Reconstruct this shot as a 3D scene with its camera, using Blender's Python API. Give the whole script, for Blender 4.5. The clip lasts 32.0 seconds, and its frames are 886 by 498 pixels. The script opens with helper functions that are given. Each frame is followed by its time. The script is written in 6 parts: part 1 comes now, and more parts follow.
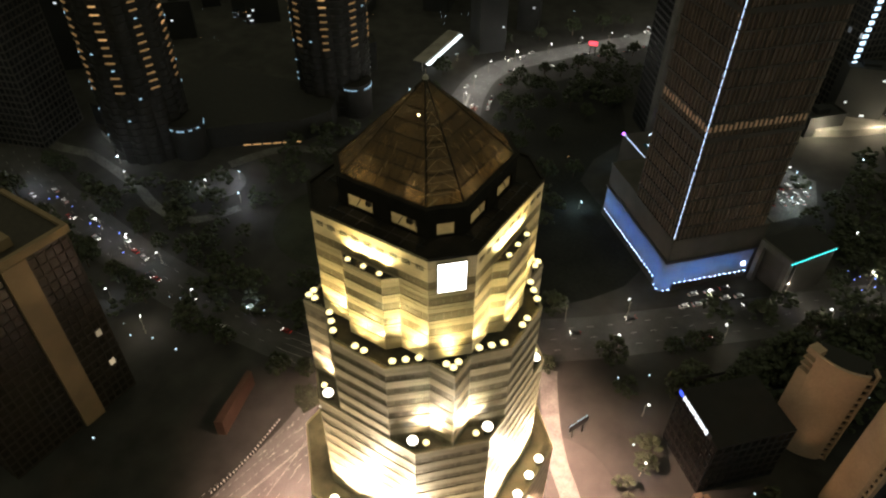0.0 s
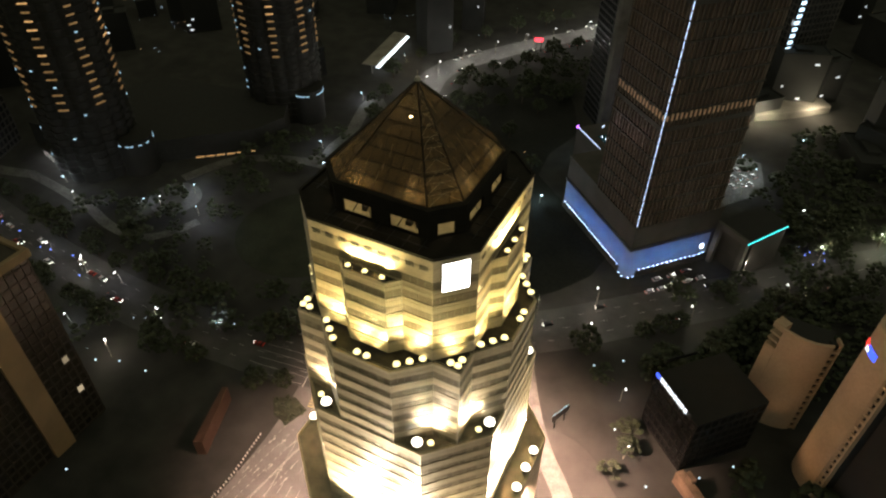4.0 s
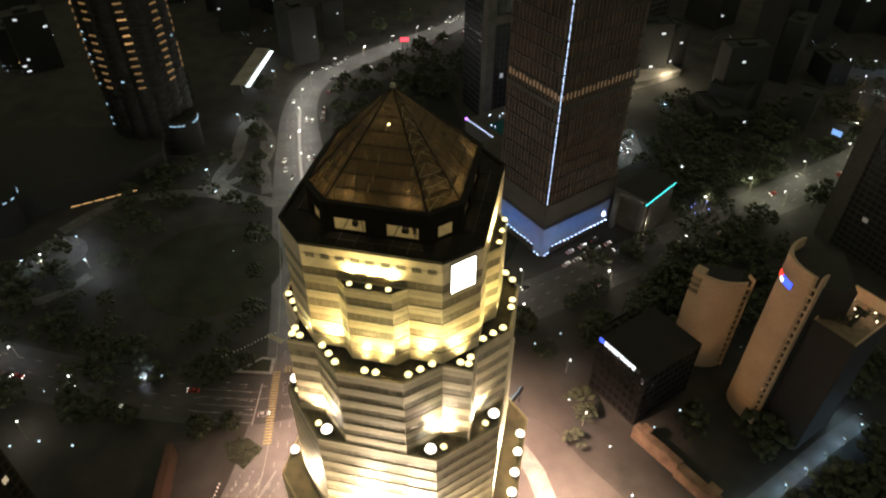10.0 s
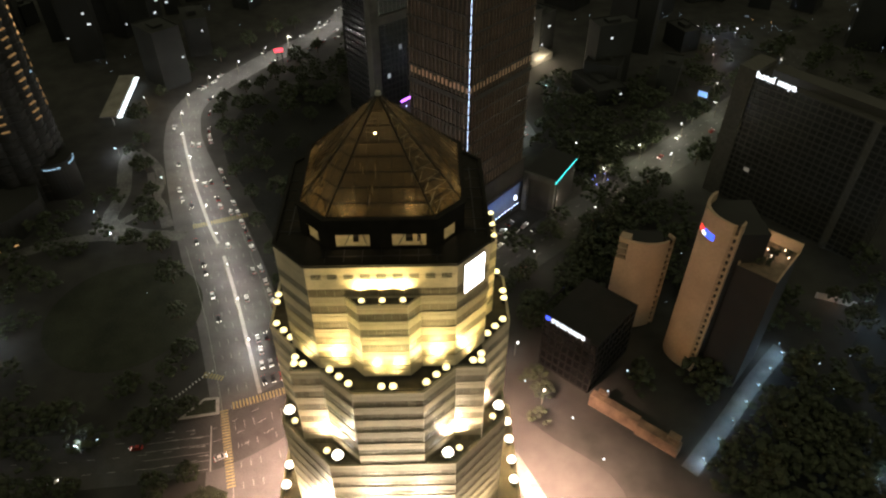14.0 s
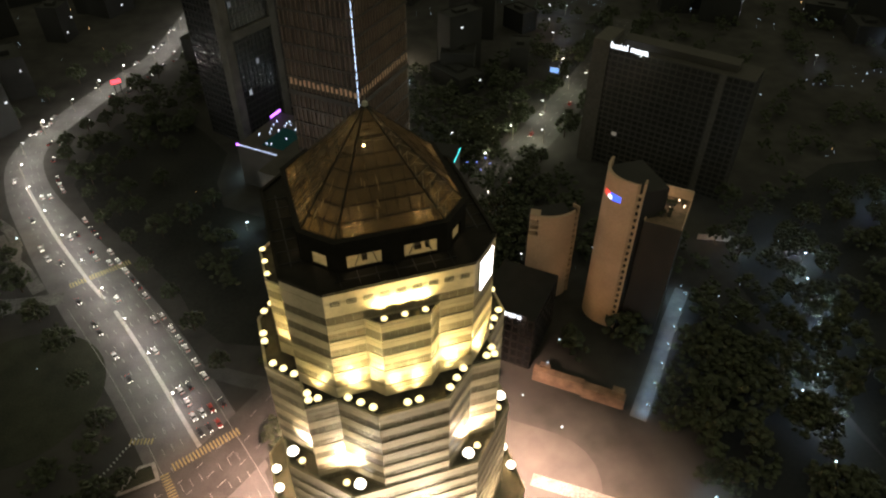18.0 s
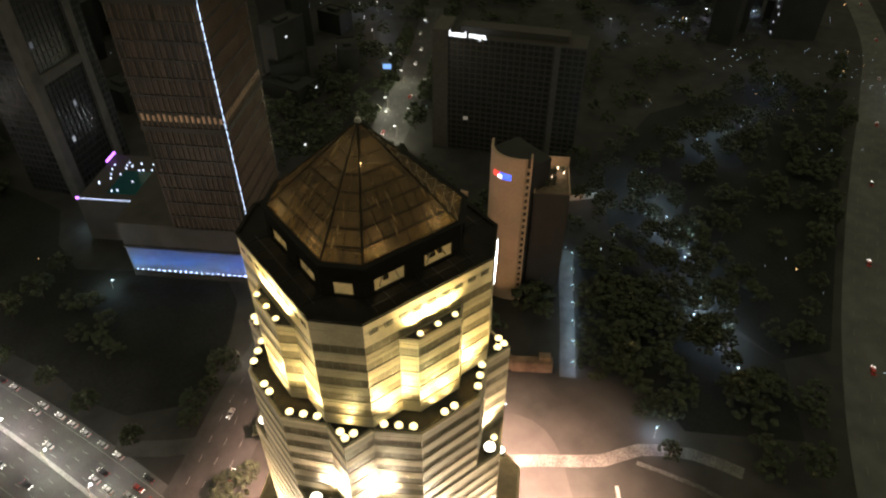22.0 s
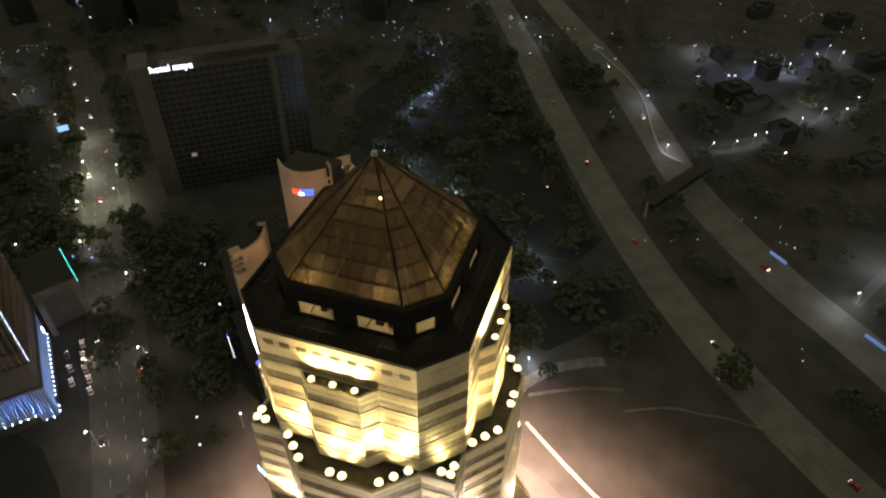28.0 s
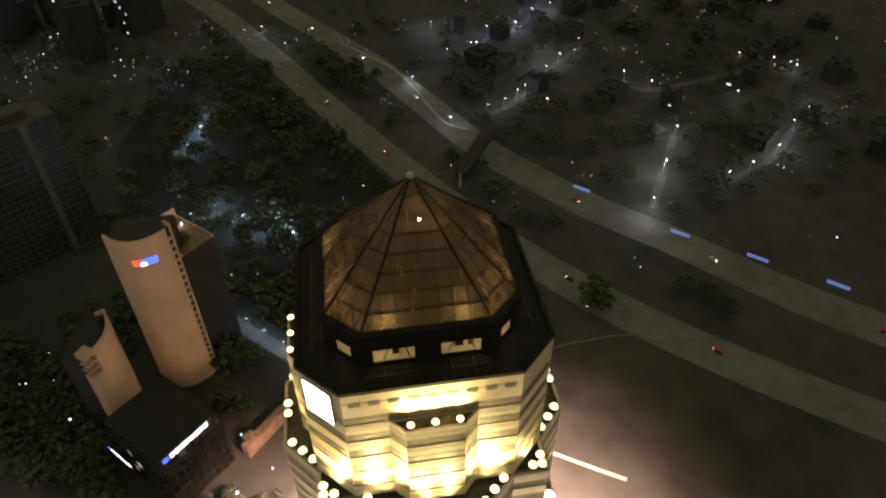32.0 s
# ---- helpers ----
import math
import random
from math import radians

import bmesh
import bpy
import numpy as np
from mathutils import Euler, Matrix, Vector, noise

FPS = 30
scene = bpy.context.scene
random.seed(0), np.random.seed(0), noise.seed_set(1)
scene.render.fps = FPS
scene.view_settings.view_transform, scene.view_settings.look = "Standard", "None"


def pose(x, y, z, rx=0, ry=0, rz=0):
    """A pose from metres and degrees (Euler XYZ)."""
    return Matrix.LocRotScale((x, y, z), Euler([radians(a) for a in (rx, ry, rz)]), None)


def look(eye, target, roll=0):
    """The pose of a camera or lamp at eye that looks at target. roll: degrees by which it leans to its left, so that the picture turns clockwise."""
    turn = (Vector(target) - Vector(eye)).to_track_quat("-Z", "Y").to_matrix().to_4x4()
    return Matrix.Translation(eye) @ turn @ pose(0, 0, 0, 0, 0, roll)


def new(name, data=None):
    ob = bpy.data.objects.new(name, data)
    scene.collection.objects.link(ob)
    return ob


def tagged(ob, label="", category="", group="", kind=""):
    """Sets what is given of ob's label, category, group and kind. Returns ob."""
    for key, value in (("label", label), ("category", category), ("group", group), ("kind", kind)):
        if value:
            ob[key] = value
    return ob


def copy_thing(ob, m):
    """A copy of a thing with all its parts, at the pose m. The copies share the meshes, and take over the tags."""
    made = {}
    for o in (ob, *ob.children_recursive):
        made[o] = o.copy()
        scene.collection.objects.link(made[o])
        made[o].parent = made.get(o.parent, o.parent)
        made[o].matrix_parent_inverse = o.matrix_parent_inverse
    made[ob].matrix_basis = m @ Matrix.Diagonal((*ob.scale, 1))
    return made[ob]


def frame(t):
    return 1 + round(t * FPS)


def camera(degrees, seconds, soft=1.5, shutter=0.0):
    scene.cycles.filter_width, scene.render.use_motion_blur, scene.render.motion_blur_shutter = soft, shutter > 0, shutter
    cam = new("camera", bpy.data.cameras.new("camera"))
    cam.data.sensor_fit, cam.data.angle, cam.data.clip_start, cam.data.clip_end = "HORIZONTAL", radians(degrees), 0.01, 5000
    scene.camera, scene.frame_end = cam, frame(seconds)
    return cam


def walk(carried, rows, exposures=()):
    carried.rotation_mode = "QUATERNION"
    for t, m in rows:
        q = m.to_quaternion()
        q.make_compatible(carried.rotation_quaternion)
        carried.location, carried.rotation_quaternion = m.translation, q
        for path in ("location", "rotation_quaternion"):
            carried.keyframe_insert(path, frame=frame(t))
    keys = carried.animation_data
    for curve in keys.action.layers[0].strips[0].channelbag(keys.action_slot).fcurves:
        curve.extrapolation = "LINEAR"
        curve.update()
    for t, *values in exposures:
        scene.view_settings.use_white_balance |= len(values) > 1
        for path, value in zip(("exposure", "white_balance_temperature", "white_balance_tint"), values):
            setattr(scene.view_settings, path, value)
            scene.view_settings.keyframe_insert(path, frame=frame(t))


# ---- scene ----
cam = camera(66.39, 32.0, soft=2.2)
PATH = [
    (0.0, pose(60.259, -90.471, 218.871, 49.110, -0.599, 32.358)),
    (0.5, pose(59.333, -91.182, 219.063, 49.108, -0.669, 31.831)),
    (1.0, pose(58.547, -91.798, 219.154, 49.103, -0.683, 31.238)),
    (1.5, pose(57.701, -92.330, 219.193, 49.094, -0.697, 30.589)),
    (2.0, pose(56.809, -92.898, 219.173, 49.103, -0.690, 29.904)),
    (2.5, pose(55.806, -93.640, 219.153, 49.159, -0.683, 29.144)),
    (4.5, pose(50.869, -96.543, 218.915, 49.322, -0.796, 25.716)),
    (5.0, pose(49.491, -97.375, 218.880, 49.390, -0.778, 24.716)),
    (5.5, pose(48.037, -98.138, 218.810, 49.450, -0.764, 23.632)),
    (6.0, pose(46.473, -99.099, 218.711, 49.575, -0.769, 22.548)),
    (6.5, pose(45.029, -99.955, 218.811, 49.672, -0.681, 21.418)),
    (7.0, pose(43.435, -100.963, 218.879, 49.760, -0.654, 20.255)),
    (7.5, pose(41.714, -101.837, 218.856, 49.871, -0.584, 19.014)),
    (8.0, pose(39.833, -102.567, 218.795, 49.957, -0.488, 17.709)),
    (8.5, pose(37.766, -103.137, 218.624, 49.959, -0.455, 16.402)),
    (9.0, pose(35.364, -103.568, 218.495, 49.975, -0.491, 15.013)),
    (9.5, pose(32.941, -103.641, 218.523, 49.861, -0.381, 13.506)),
    (10.0, pose(30.455, -103.489, 218.538, 49.675, -0.377, 11.985)),
    (10.5, pose(27.857, -103.685, 218.570, 49.615, -0.345, 10.570)),
    (11.0, pose(25.184, -104.204, 218.584, 49.601, -0.320, 8.862)),
    (11.5, pose(22.497, -104.541, 218.605, 49.596, -0.282, 7.199)),
    (12.0, pose(19.858, -104.870, 218.566, 49.617, -0.243, 5.506)),
    (12.5, pose(16.998, -104.896, 218.419, 49.667, -0.202, 3.804)),
    (13.0, pose(13.993, -104.924, 218.302, 49.705, -0.224, 2.040)),
    (13.5, pose(11.007, -104.977, 218.277, 49.720, -0.158, 0.176)),
    (14.0, pose(7.870, -104.798, 218.199, 49.761, -0.162, -1.643)),
    (14.5, pose(4.716, -104.458, 218.097, 49.784, -0.171, -3.540)),
    (16.5, pose(-8.507, -102.019, 217.744, 49.813, -0.153, -11.553)),
    (17.0, pose(-11.955, -101.171, 217.605, 49.864, -0.129, -13.716)),
    (17.5, pose(-15.350, -100.068, 217.513, 49.848, -0.139, -15.783)),
    (18.0, pose(-18.703, -98.772, 217.440, 49.827, -0.080, -17.989)),
    (18.5, pose(-22.221, -97.242, 217.277, 49.826, -0.045, -20.298)),
    (19.0, pose(-25.760, -95.561, 217.069, 49.849, -0.061, -22.546)),
    (19.5, pose(-29.223, -93.735, 216.964, 49.824, -0.094, -24.908)),
    (20.0, pose(-32.510, -91.849, 216.907, 49.853, -0.017, -27.249)),
    (20.5, pose(-35.953, -89.922, 216.939, 49.853, -0.023, -29.691)),
    (21.0, pose(-39.666, -87.817, 217.111, 49.853, 0.010, -32.272)),
    (21.5, pose(-42.864, -85.502, 217.215, 49.823, -0.065, -34.590)),
    (22.0, pose(-46.246, -83.008, 217.282, 49.826, -0.110, -37.130)),
    (22.5, pose(-49.646, -80.290, 217.391, 49.815, -0.066, -39.752)),
    (23.0, pose(-52.865, -77.315, 217.543, 49.812, -0.056, -42.396)),
    (23.5, pose(-56.046, -74.373, 217.657, 49.792, -0.090, -45.073)),
    (24.0, pose(-59.236, -71.210, 217.736, 49.799, -0.099, -47.824)),
    (24.5, pose(-62.099, -67.619, 217.762, 49.790, -0.061, -50.577)),
    (25.0, pose(-64.860, -63.579, 217.779, 49.762, -0.142, -53.439)),
    (25.5, pose(-67.399, -59.404, 217.760, 49.739, -0.178, -56.360)),
    (27.5, pose(-75.898, -41.105, 217.623, 49.800, -0.199, -68.470)),
    (28.0, pose(-77.477, -36.155, 217.553, 49.869, -0.162, -71.651)),
    (28.5, pose(-78.797, -30.899, 217.578, 49.894, -0.067, -74.966)),
    (29.0, pose(-79.807, -25.678, 217.701, 49.846, 0.022, -78.226)),
    (29.5, pose(-80.464, -20.322, 217.716, 49.811, 0.111, -81.597)),
    (30.0, pose(-80.736, -14.875, 217.606, 49.806, 0.173, -84.975)),
    (30.5, pose(-80.709, -9.395, 217.484, 49.825, 0.307, -88.435)),
    (31.0, pose(-80.313, -3.897, 217.398, 49.788, 0.412, -91.872)),
    (31.5, pose(-79.548, 1.662, 217.309, 49.763, 0.434, -95.321)),
    (32.0, pose(-78.453, 7.227, 217.331, 49.737, 0.507, -98.908)),
]
walk(cam, PATH, [(0.0, 0.62, 6500, 10), (8.0, 0.66, 6550, 11), (14.0, 0.72, 6550, 12), (20.0, 0.80, 6600, 13),
                 (25.0, 0.98, 6600, 14), (29.0, 1.08, 6650, 16), (32.0, 1.13, 6700, 17)])

# ---- night light: a faint warm city glow, no sun ----
world = bpy.data.worlds.new("night_sky")
scene.world = world
world.use_nodes = True
wn = world.node_tree.nodes
wbg = wn["Background"]
wbg.inputs["Color"].default_value = (0.90, 0.89, 0.58, 1)
wbg.inputs["Strength"].default_value = 0.148
scene.view_settings.exposure = 0.45


# ---- materials ----
def surf(name, col, rough=0.6, metal=0.0, var=0.25, scale=0.6, bump=0.15, fine=9.0, col2=None, spec=0.5, pieces=""):
    """A procedural surface with variation at two scales and a little relief."""
    m = bpy.data.materials.new(name)
    m.use_nodes = True
    nt = m.node_tree
    b = nt.nodes["Principled BSDF"]
    b.inputs["Roughness"].default_value = rough
    b.inputs["Metallic"].default_value = metal
    b.inputs["Specular IOR Level"].default_value = spec
    tc = nt.nodes.new("ShaderNodeTexCoord")
    geo = nt.nodes.new("ShaderNodeNewGeometry")
    n1 = nt.nodes.new("ShaderNodeTexNoise")
    n2 = nt.nodes.new("ShaderNodeTexNoise")
    n1.inputs["Scale"].default_value = scale
    n1.inputs["Detail"].default_value = 4
    n2.inputs["Scale"].default_value = fine
    n2.inputs["Detail"].default_value = 3
    nt.links.new(geo.outputs["Position"], n1.inputs["Vector"])
    nt.links.new(geo.outputs["Position"], n2.inputs["Vector"])
    mix = nt.nodes.new("ShaderNodeMath")
    mix.operation = "MULTIPLY_ADD"
    mix.inputs[1].default_value = 0.45
    nt.links.new(n2.outputs["Fac"], mix.inputs[0])
    half = nt.nodes.new("ShaderNodeMath")
    half.operation = "MULTIPLY"
    half.inputs[1].default_value = 0.55
    nt.links.new(n1.outputs["Fac"], half.inputs[0])
    nt.links.new(half.outputs[0], mix.inputs[2])
    ramp = nt.nodes.new("ShaderNodeValToRGB")
    c2 = col2 or tuple(min(1, c * (1 + var)) for c in col)
    c1 = tuple(c * (1 - var) for c in col)
    ramp.color_ramp.elements[0].position, ramp.color_ramp.elements[1].position = 0.36, 0.64
    ramp.color_ramp.elements[0].color = (*c1, 1)
    ramp.color_ramp.elements[1].color = (*c2, 1)
    nt.links.new(mix.outputs[0], ramp.inputs["Fac"])
    out = ramp.outputs["Color"]
    if pieces:
        hsv = nt.nodes.new("ShaderNodeHueSaturation")
        if pieces == "island":
            rnd = geo.outputs["Random Per Island"]
        else:
            rnd = nt.nodes.new("ShaderNodeObjectInfo").outputs["Random"]
        mr = nt.nodes.new("ShaderNodeMapRange")
        mr.inputs["To Min"].default_value, mr.inputs["To Max"].default_value = 0.72, 1.25
        nt.links.new(rnd, mr.inputs["Value"])
        nt.links.new(mr.outputs[0], hsv.inputs["Value"])
        nt.links.new(out, hsv.inputs["Color"])
        out = hsv.outputs["Color"]
    nt.links.new(out, b.inputs["Base Color"])
    if bump:
        bp = nt.nodes.new("ShaderNodeBump")
        bp.inputs["Strength"].default_value = bump
        bp.inputs["Distance"].default_value = 0.05
        nt.links.new(n2.outputs["Fac"], bp.inputs["Height"])
        nt.links.new(bp.outputs["Normal"], b.inputs["Normal"])
    return m


def glow(name, col, strength):
    m = bpy.data.materials.new(name)
    m.use_nodes = True
    b = m.node_tree.nodes["Principled BSDF"]
    b.inputs["Base Color"].default_value = (*(min(1, c) * 0.8 for c in col), 1)
    b.inputs["Emission Color"].default_value = (*col, 1)
    b.inputs["Emission Strength"].default_value = strength
    return m


def lit_windows(name, glass, warm, share, strength, sat=(0.3, 0.9)):
    """Dark glass panes of which a share, pane by pane, is lit from inside."""
    m = surf(name, glass, rough=0.2, var=0.3, scale=0.2, bump=0.0)
    nt = m.node_tree
    b = nt.nodes["Principled BSDF"]
    geo = nt.nodes.new("ShaderNodeNewGeometry")
    gt = nt.nodes.new("ShaderNodeMapRange")
    gt.inputs["From Min"].default_value = 1.0 - share
    gt.inputs["From Max"].default_value = 1.0
    gt.inputs["To Max"].default_value = strength
    nt.links.new(geo.outputs["Random Per Island"], gt.inputs["Value"])
    b.inputs["Emission Color"].default_value = (*warm, 1)
    nt.links.new(gt.outputs[0], b.inputs["Emission Strength"])
    return m


CLAD = surf("cream_cladding", (0.55, 0.47, 0.33), rough=0.55, var=0.14, scale=0.35, fine=3.0, bump=0.08, pieces="object")
GLASS = surf("bronze_window_glass", (0.24, 0.20, 0.135), rough=0.35, var=0.3, scale=0.3, bump=0.03, pieces="island")
CORE = surf("dark_concrete_core", (0.10, 0.09, 0.08), rough=0.9)
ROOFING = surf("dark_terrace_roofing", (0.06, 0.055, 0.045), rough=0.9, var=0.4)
CROWN = surf("dark_bronze_crown_cladding", (0.014, 0.012, 0.009), rough=0.75, var=0.35, scale=0.4, spec=0.15)
RAIL = surf("pale_metal_rail", (0.42, 0.40, 0.34), rough=0.4, metal=0.6)
BLACK = surf("black_painted_metal", (0.02, 0.02, 0.02), rough=0.5, metal=0.3)
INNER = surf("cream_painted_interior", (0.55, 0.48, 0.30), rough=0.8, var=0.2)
STEEL = surf("grey_steel", (0.34, 0.31, 0.24), rough=0.45, metal=0.5)
# dim copy of the cream interior, weak light put into the colour
INNER_DIM = surf("dimmed_cream_interior", (0.20, 0.17, 0.10), rough=0.85, var=0.4, scale=0.5)
SCREEN = glow("white_lightbox", (1.0, 0.97, 1.0), 6.0)
FLOOD_Y = glow("yellow_flood_lens", (1.0, 0.86, 0.40), 1.35)
FLOOD_W = glow("warm_flood_lens", (1.0, 0.92, 0.74), 3.0)
ASPHALT = surf("asphalt", (0.055, 0.053, 0.051), rough=0.85, var=0.35, scale=0.12, fine=2.0)
ASPHALT_H = surf("dull_highway_asphalt", (0.098, 0.098, 0.092), rough=0.9, var=0.3, scale=0.025, fine=0.12)
ASPHALT_B = surf("paler_asphalt", (0.10, 0.098, 0.095), rough=0.85, var=0.3, scale=0.1, fine=2.0)
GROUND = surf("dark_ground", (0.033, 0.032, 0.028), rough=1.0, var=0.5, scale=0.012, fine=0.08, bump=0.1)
GRASS = surf("grass", (0.024, 0.028, 0.015), rough=1.0, var=0.5, scale=0.08, fine=1.5, bump=0.4)
PAVING = surf("pale_paving", (0.22, 0.21, 0.19), rough=0.85, var=0.3, scale=0.2, fine=2.0)
PAINT = surf("white_road_paint", (0.30, 0.30, 0.28), rough=0.8, var=0.3, scale=1.0)
YPAINT = surf("yellow_road_paint", (0.30, 0.25, 0.11), rough=0.8, var=0.3, scale=1.0)
KERB = surf("kerb_concrete", (0.30, 0.29, 0.27), rough=0.9)
BARK = surf("bark", (0.07, 0.05, 0.035), rough=1.0)
LEAF = surf("leaves", (0.031, 0.039, 0.018), rough=0.8, var=0.6, scale=0.4, pieces="island")
CONC = surf("weathered_concrete", (0.26, 0.24, 0.21), rough=0.9, var=0.35, scale=0.1)
DARKWALL = surf("dark_facade", (0.06, 0.055, 0.05), rough=0.8, var=0.3, scale=0.1)

# surfaces out of the lamps' reach: their darkness is put into the colour
NIGHTWALL = surf("night_dark_wall", (0.012, 0.0115, 0.010), rough=0.8, var=0.3, scale=0.1)


# ---- mesh helpers ----
def quad_box(bm, x0, y0, z0, x1, y1, z1, m=None):
    vs = [bm.verts.new((x, y, z)) for z in (z0, z1) for x, y in ((x0, y0), (x1, y0), (x1, y1), (x0, y1))]
    for f in ((3, 2, 1, 0), (4, 5, 6, 7), (0, 1, 5, 4), (1, 2, 6, 5), (2, 3, 7, 6), (3, 0, 4, 7)):
        bm.faces.new([vs[i] for i in f])
    if m is not None:
        for v in vs:
            v.co = m @ v.co
    return vs


def prism(bm, ring, z0, z1):
    a = [bm.verts.new((x, y, z0)) for x, y in ring]
    b = [bm.verts.new((x, y, z1)) for x, y in ring]
    n = len(ring)
    for i in range(n):
        bm.faces.new((a[i], a[(i + 1) % n], b[(i + 1) % n], b[i]))
    bm.faces.new(a[::-1])
    bm.faces.new(b)


def rod(bm, p, q, r, n=6):
    p, q = Vector(p), Vector(q)
    d = q - p
    m = Matrix.Translation((p + q) / 2) @ d.to_track_quat("Z", "Y").to_matrix().to_4x4()
    bmesh.ops.create_cone(bm, cap_ends=True, segments=n, radius1=r, radius2=r, depth=d.length, matrix=m)


def mesh_of(name, bm, material):
    bmesh.ops.recalc_face_normals(bm, faces=bm.faces[:])
    me = bpy.data.meshes.new(name)
    bm.to_mesh(me)
    bm.free()
    me.materials.append(material)
    return me


def part(name, bm, material, parent=None, label="", m=None):
    """Links a bmesh (or a shared mesh) as one object under a thing or a part."""
    me = mesh_of(name, bm, material) if isinstance(bm, bmesh.types.BMesh) else bm
    ob = new(name, me)
    if m is not None:
        ob.matrix_basis = m
    if parent is not None:
        ob.parent = parent
    if label:
        ob["label"] = label
    return ob


def thing(name, label, category, group="", m=None, kind=""):
    e = new(name)
    e.empty_display_size = 1.0
    if m is not None:
        e.matrix_basis = m
    return tagged(e, label, category, group, kind)


def Z(a):
    return Matrix.Rotation(radians(a), 4, "Z")


def T(x, y, z=0.0):
    return Matrix.Translation((x, y, z))


# frame of a facade: x along the wall, y outwards, z up, origin at the wall's start
def wall_frame(p, q):
    p, q = Vector((*p, 0)), Vector((*q, 0))
    u = (q - p).normalized()
    n = Vector((u.y, -u.x, 0))
    return Matrix(((u.x, n.x, 0, p.x), (u.y, n.y, 0, p.y), (0, 0, 1, 0), (0, 0, 0, 1))), (q - p).length


def spot(name, eye, target, power, col, angle=70, blend=0.6, size=0.25):
    la = bpy.data.lights.new(name, "SPOT")
    la.energy, la.color, la.spot_size, la.spot_blend, la.shadow_soft_size = power, col, radians(angle), blend, size
    ob = new(name, la)
    ob.matrix_basis = look(eye, target)
    return ob


def bulb(name, at, power, col, size=0.3):
    la = bpy.data.lights.new(name, "POINT")
    la.energy, la.color, la.shadow_soft_size = power, col, size
    ob = new(name, la)
    ob.location = at
    return ob


# ---- the office tower ----
tower = thing("office_tower", "floodlit cream-banded octagonal office tower with a glazed pyramid roof", "tower")
W1, A1, S2, A3, A4 = 13.0, 19.13, 19.15, 25.0, 31.0
BAY_IN, BAY_OUT, BAY_Y = 6.65, 4.4, 21.4
BAY2_IN, BAY2_OUT = 13.2, 6.75


def ring4(quarter):
    """Repeats a quarter outline (given for the south side, west to east) round the four sides."""
    out = []
    for k in range(4):
        a = k * math.pi / 2
        out += [(x * math.cos(a) - y * math.sin(a), x * math.sin(a) + y * math.cos(a)) for x, y in quarter]
    return out


PLAN1 = ring4([(-W1, -A1), (-BAY_IN, -A1), (-BAY_OUT, -BAY_Y), (BAY_OUT, -BAY_Y), (BAY_IN, -A1), (W1, -A1)])
PLAN1_TOP = ring4([(-W1, -A1), (W1, -A1)])
PLAN2 = ring4([(-BAY2_IN, -S2), (-BAY2_OUT, -A3), (BAY2_OUT, -A3), (BAY2_IN, -S2), (S2, -S2)])
PLAN3 = ring4([(-13.3, -A3), (13.3, -A3)])
PLAN4 = ring4([(-15.5, -A4), (15.5, -A4)])


def inset(ring, d):
    out = []
    n = len(ring)
    for i in range(n):
        p0, p1, p2 = Vector(ring[i - 1]), Vector(ring[i]), Vector(ring[(i + 1) % n])
        a, b = (p1 - p0).normalized(), (p2 - p1).normalized()
        na, nb = Vector((-a.y, a.x)), Vector((-b.y, b.x))
        k = na + nb
        out.append(tuple(p1 + k * (d / (1 + na.dot(nb)))))
    return out


def spandrel_mesh(length, h):
    """A cladding band: one profile with a recessed joint, drawn along the wall."""
    g = h * 0.62
    prof = [(-0.35, 0.0), (0.0, 0.0), (0.0, g - 0.06), (-0.06, g - 0.05), (-0.06, g + 0.05), (0.03, g + 0.06), (0.03, h), (-0.35, h)]
    if h < 0.8:
        prof = [(-0.35, 0.0), (0.0, 0.0), (0.0, h), (-0.35, h)]
    bm = bmesh.new()
    a = [bm.verts.new((0.01, y, z + 0.01)) for y, z in prof]
    b = [bm.verts.new((length - 0.01, y, z - 0.01 if z else 0.01)) for y, z in prof]
    n = len(prof)
    for i in range(n):
        bm.faces.new((a[i], a[(i + 1) % n], b[(i + 1) % n], b[i]))
    bm.faces.new(a[::-1])
    bm.faces.new(b)
    return mesh_of("spandrel", bm, CLAD)


def pane_mesh(w, h):
    bm = bmesh.new()
    quad_box(bm, 0.05, -0.34, 0.05, w - 0.05, -0.07, h - 0.05)
    return mesh_of("window_pane", bm, GLASS)


_shared = {}


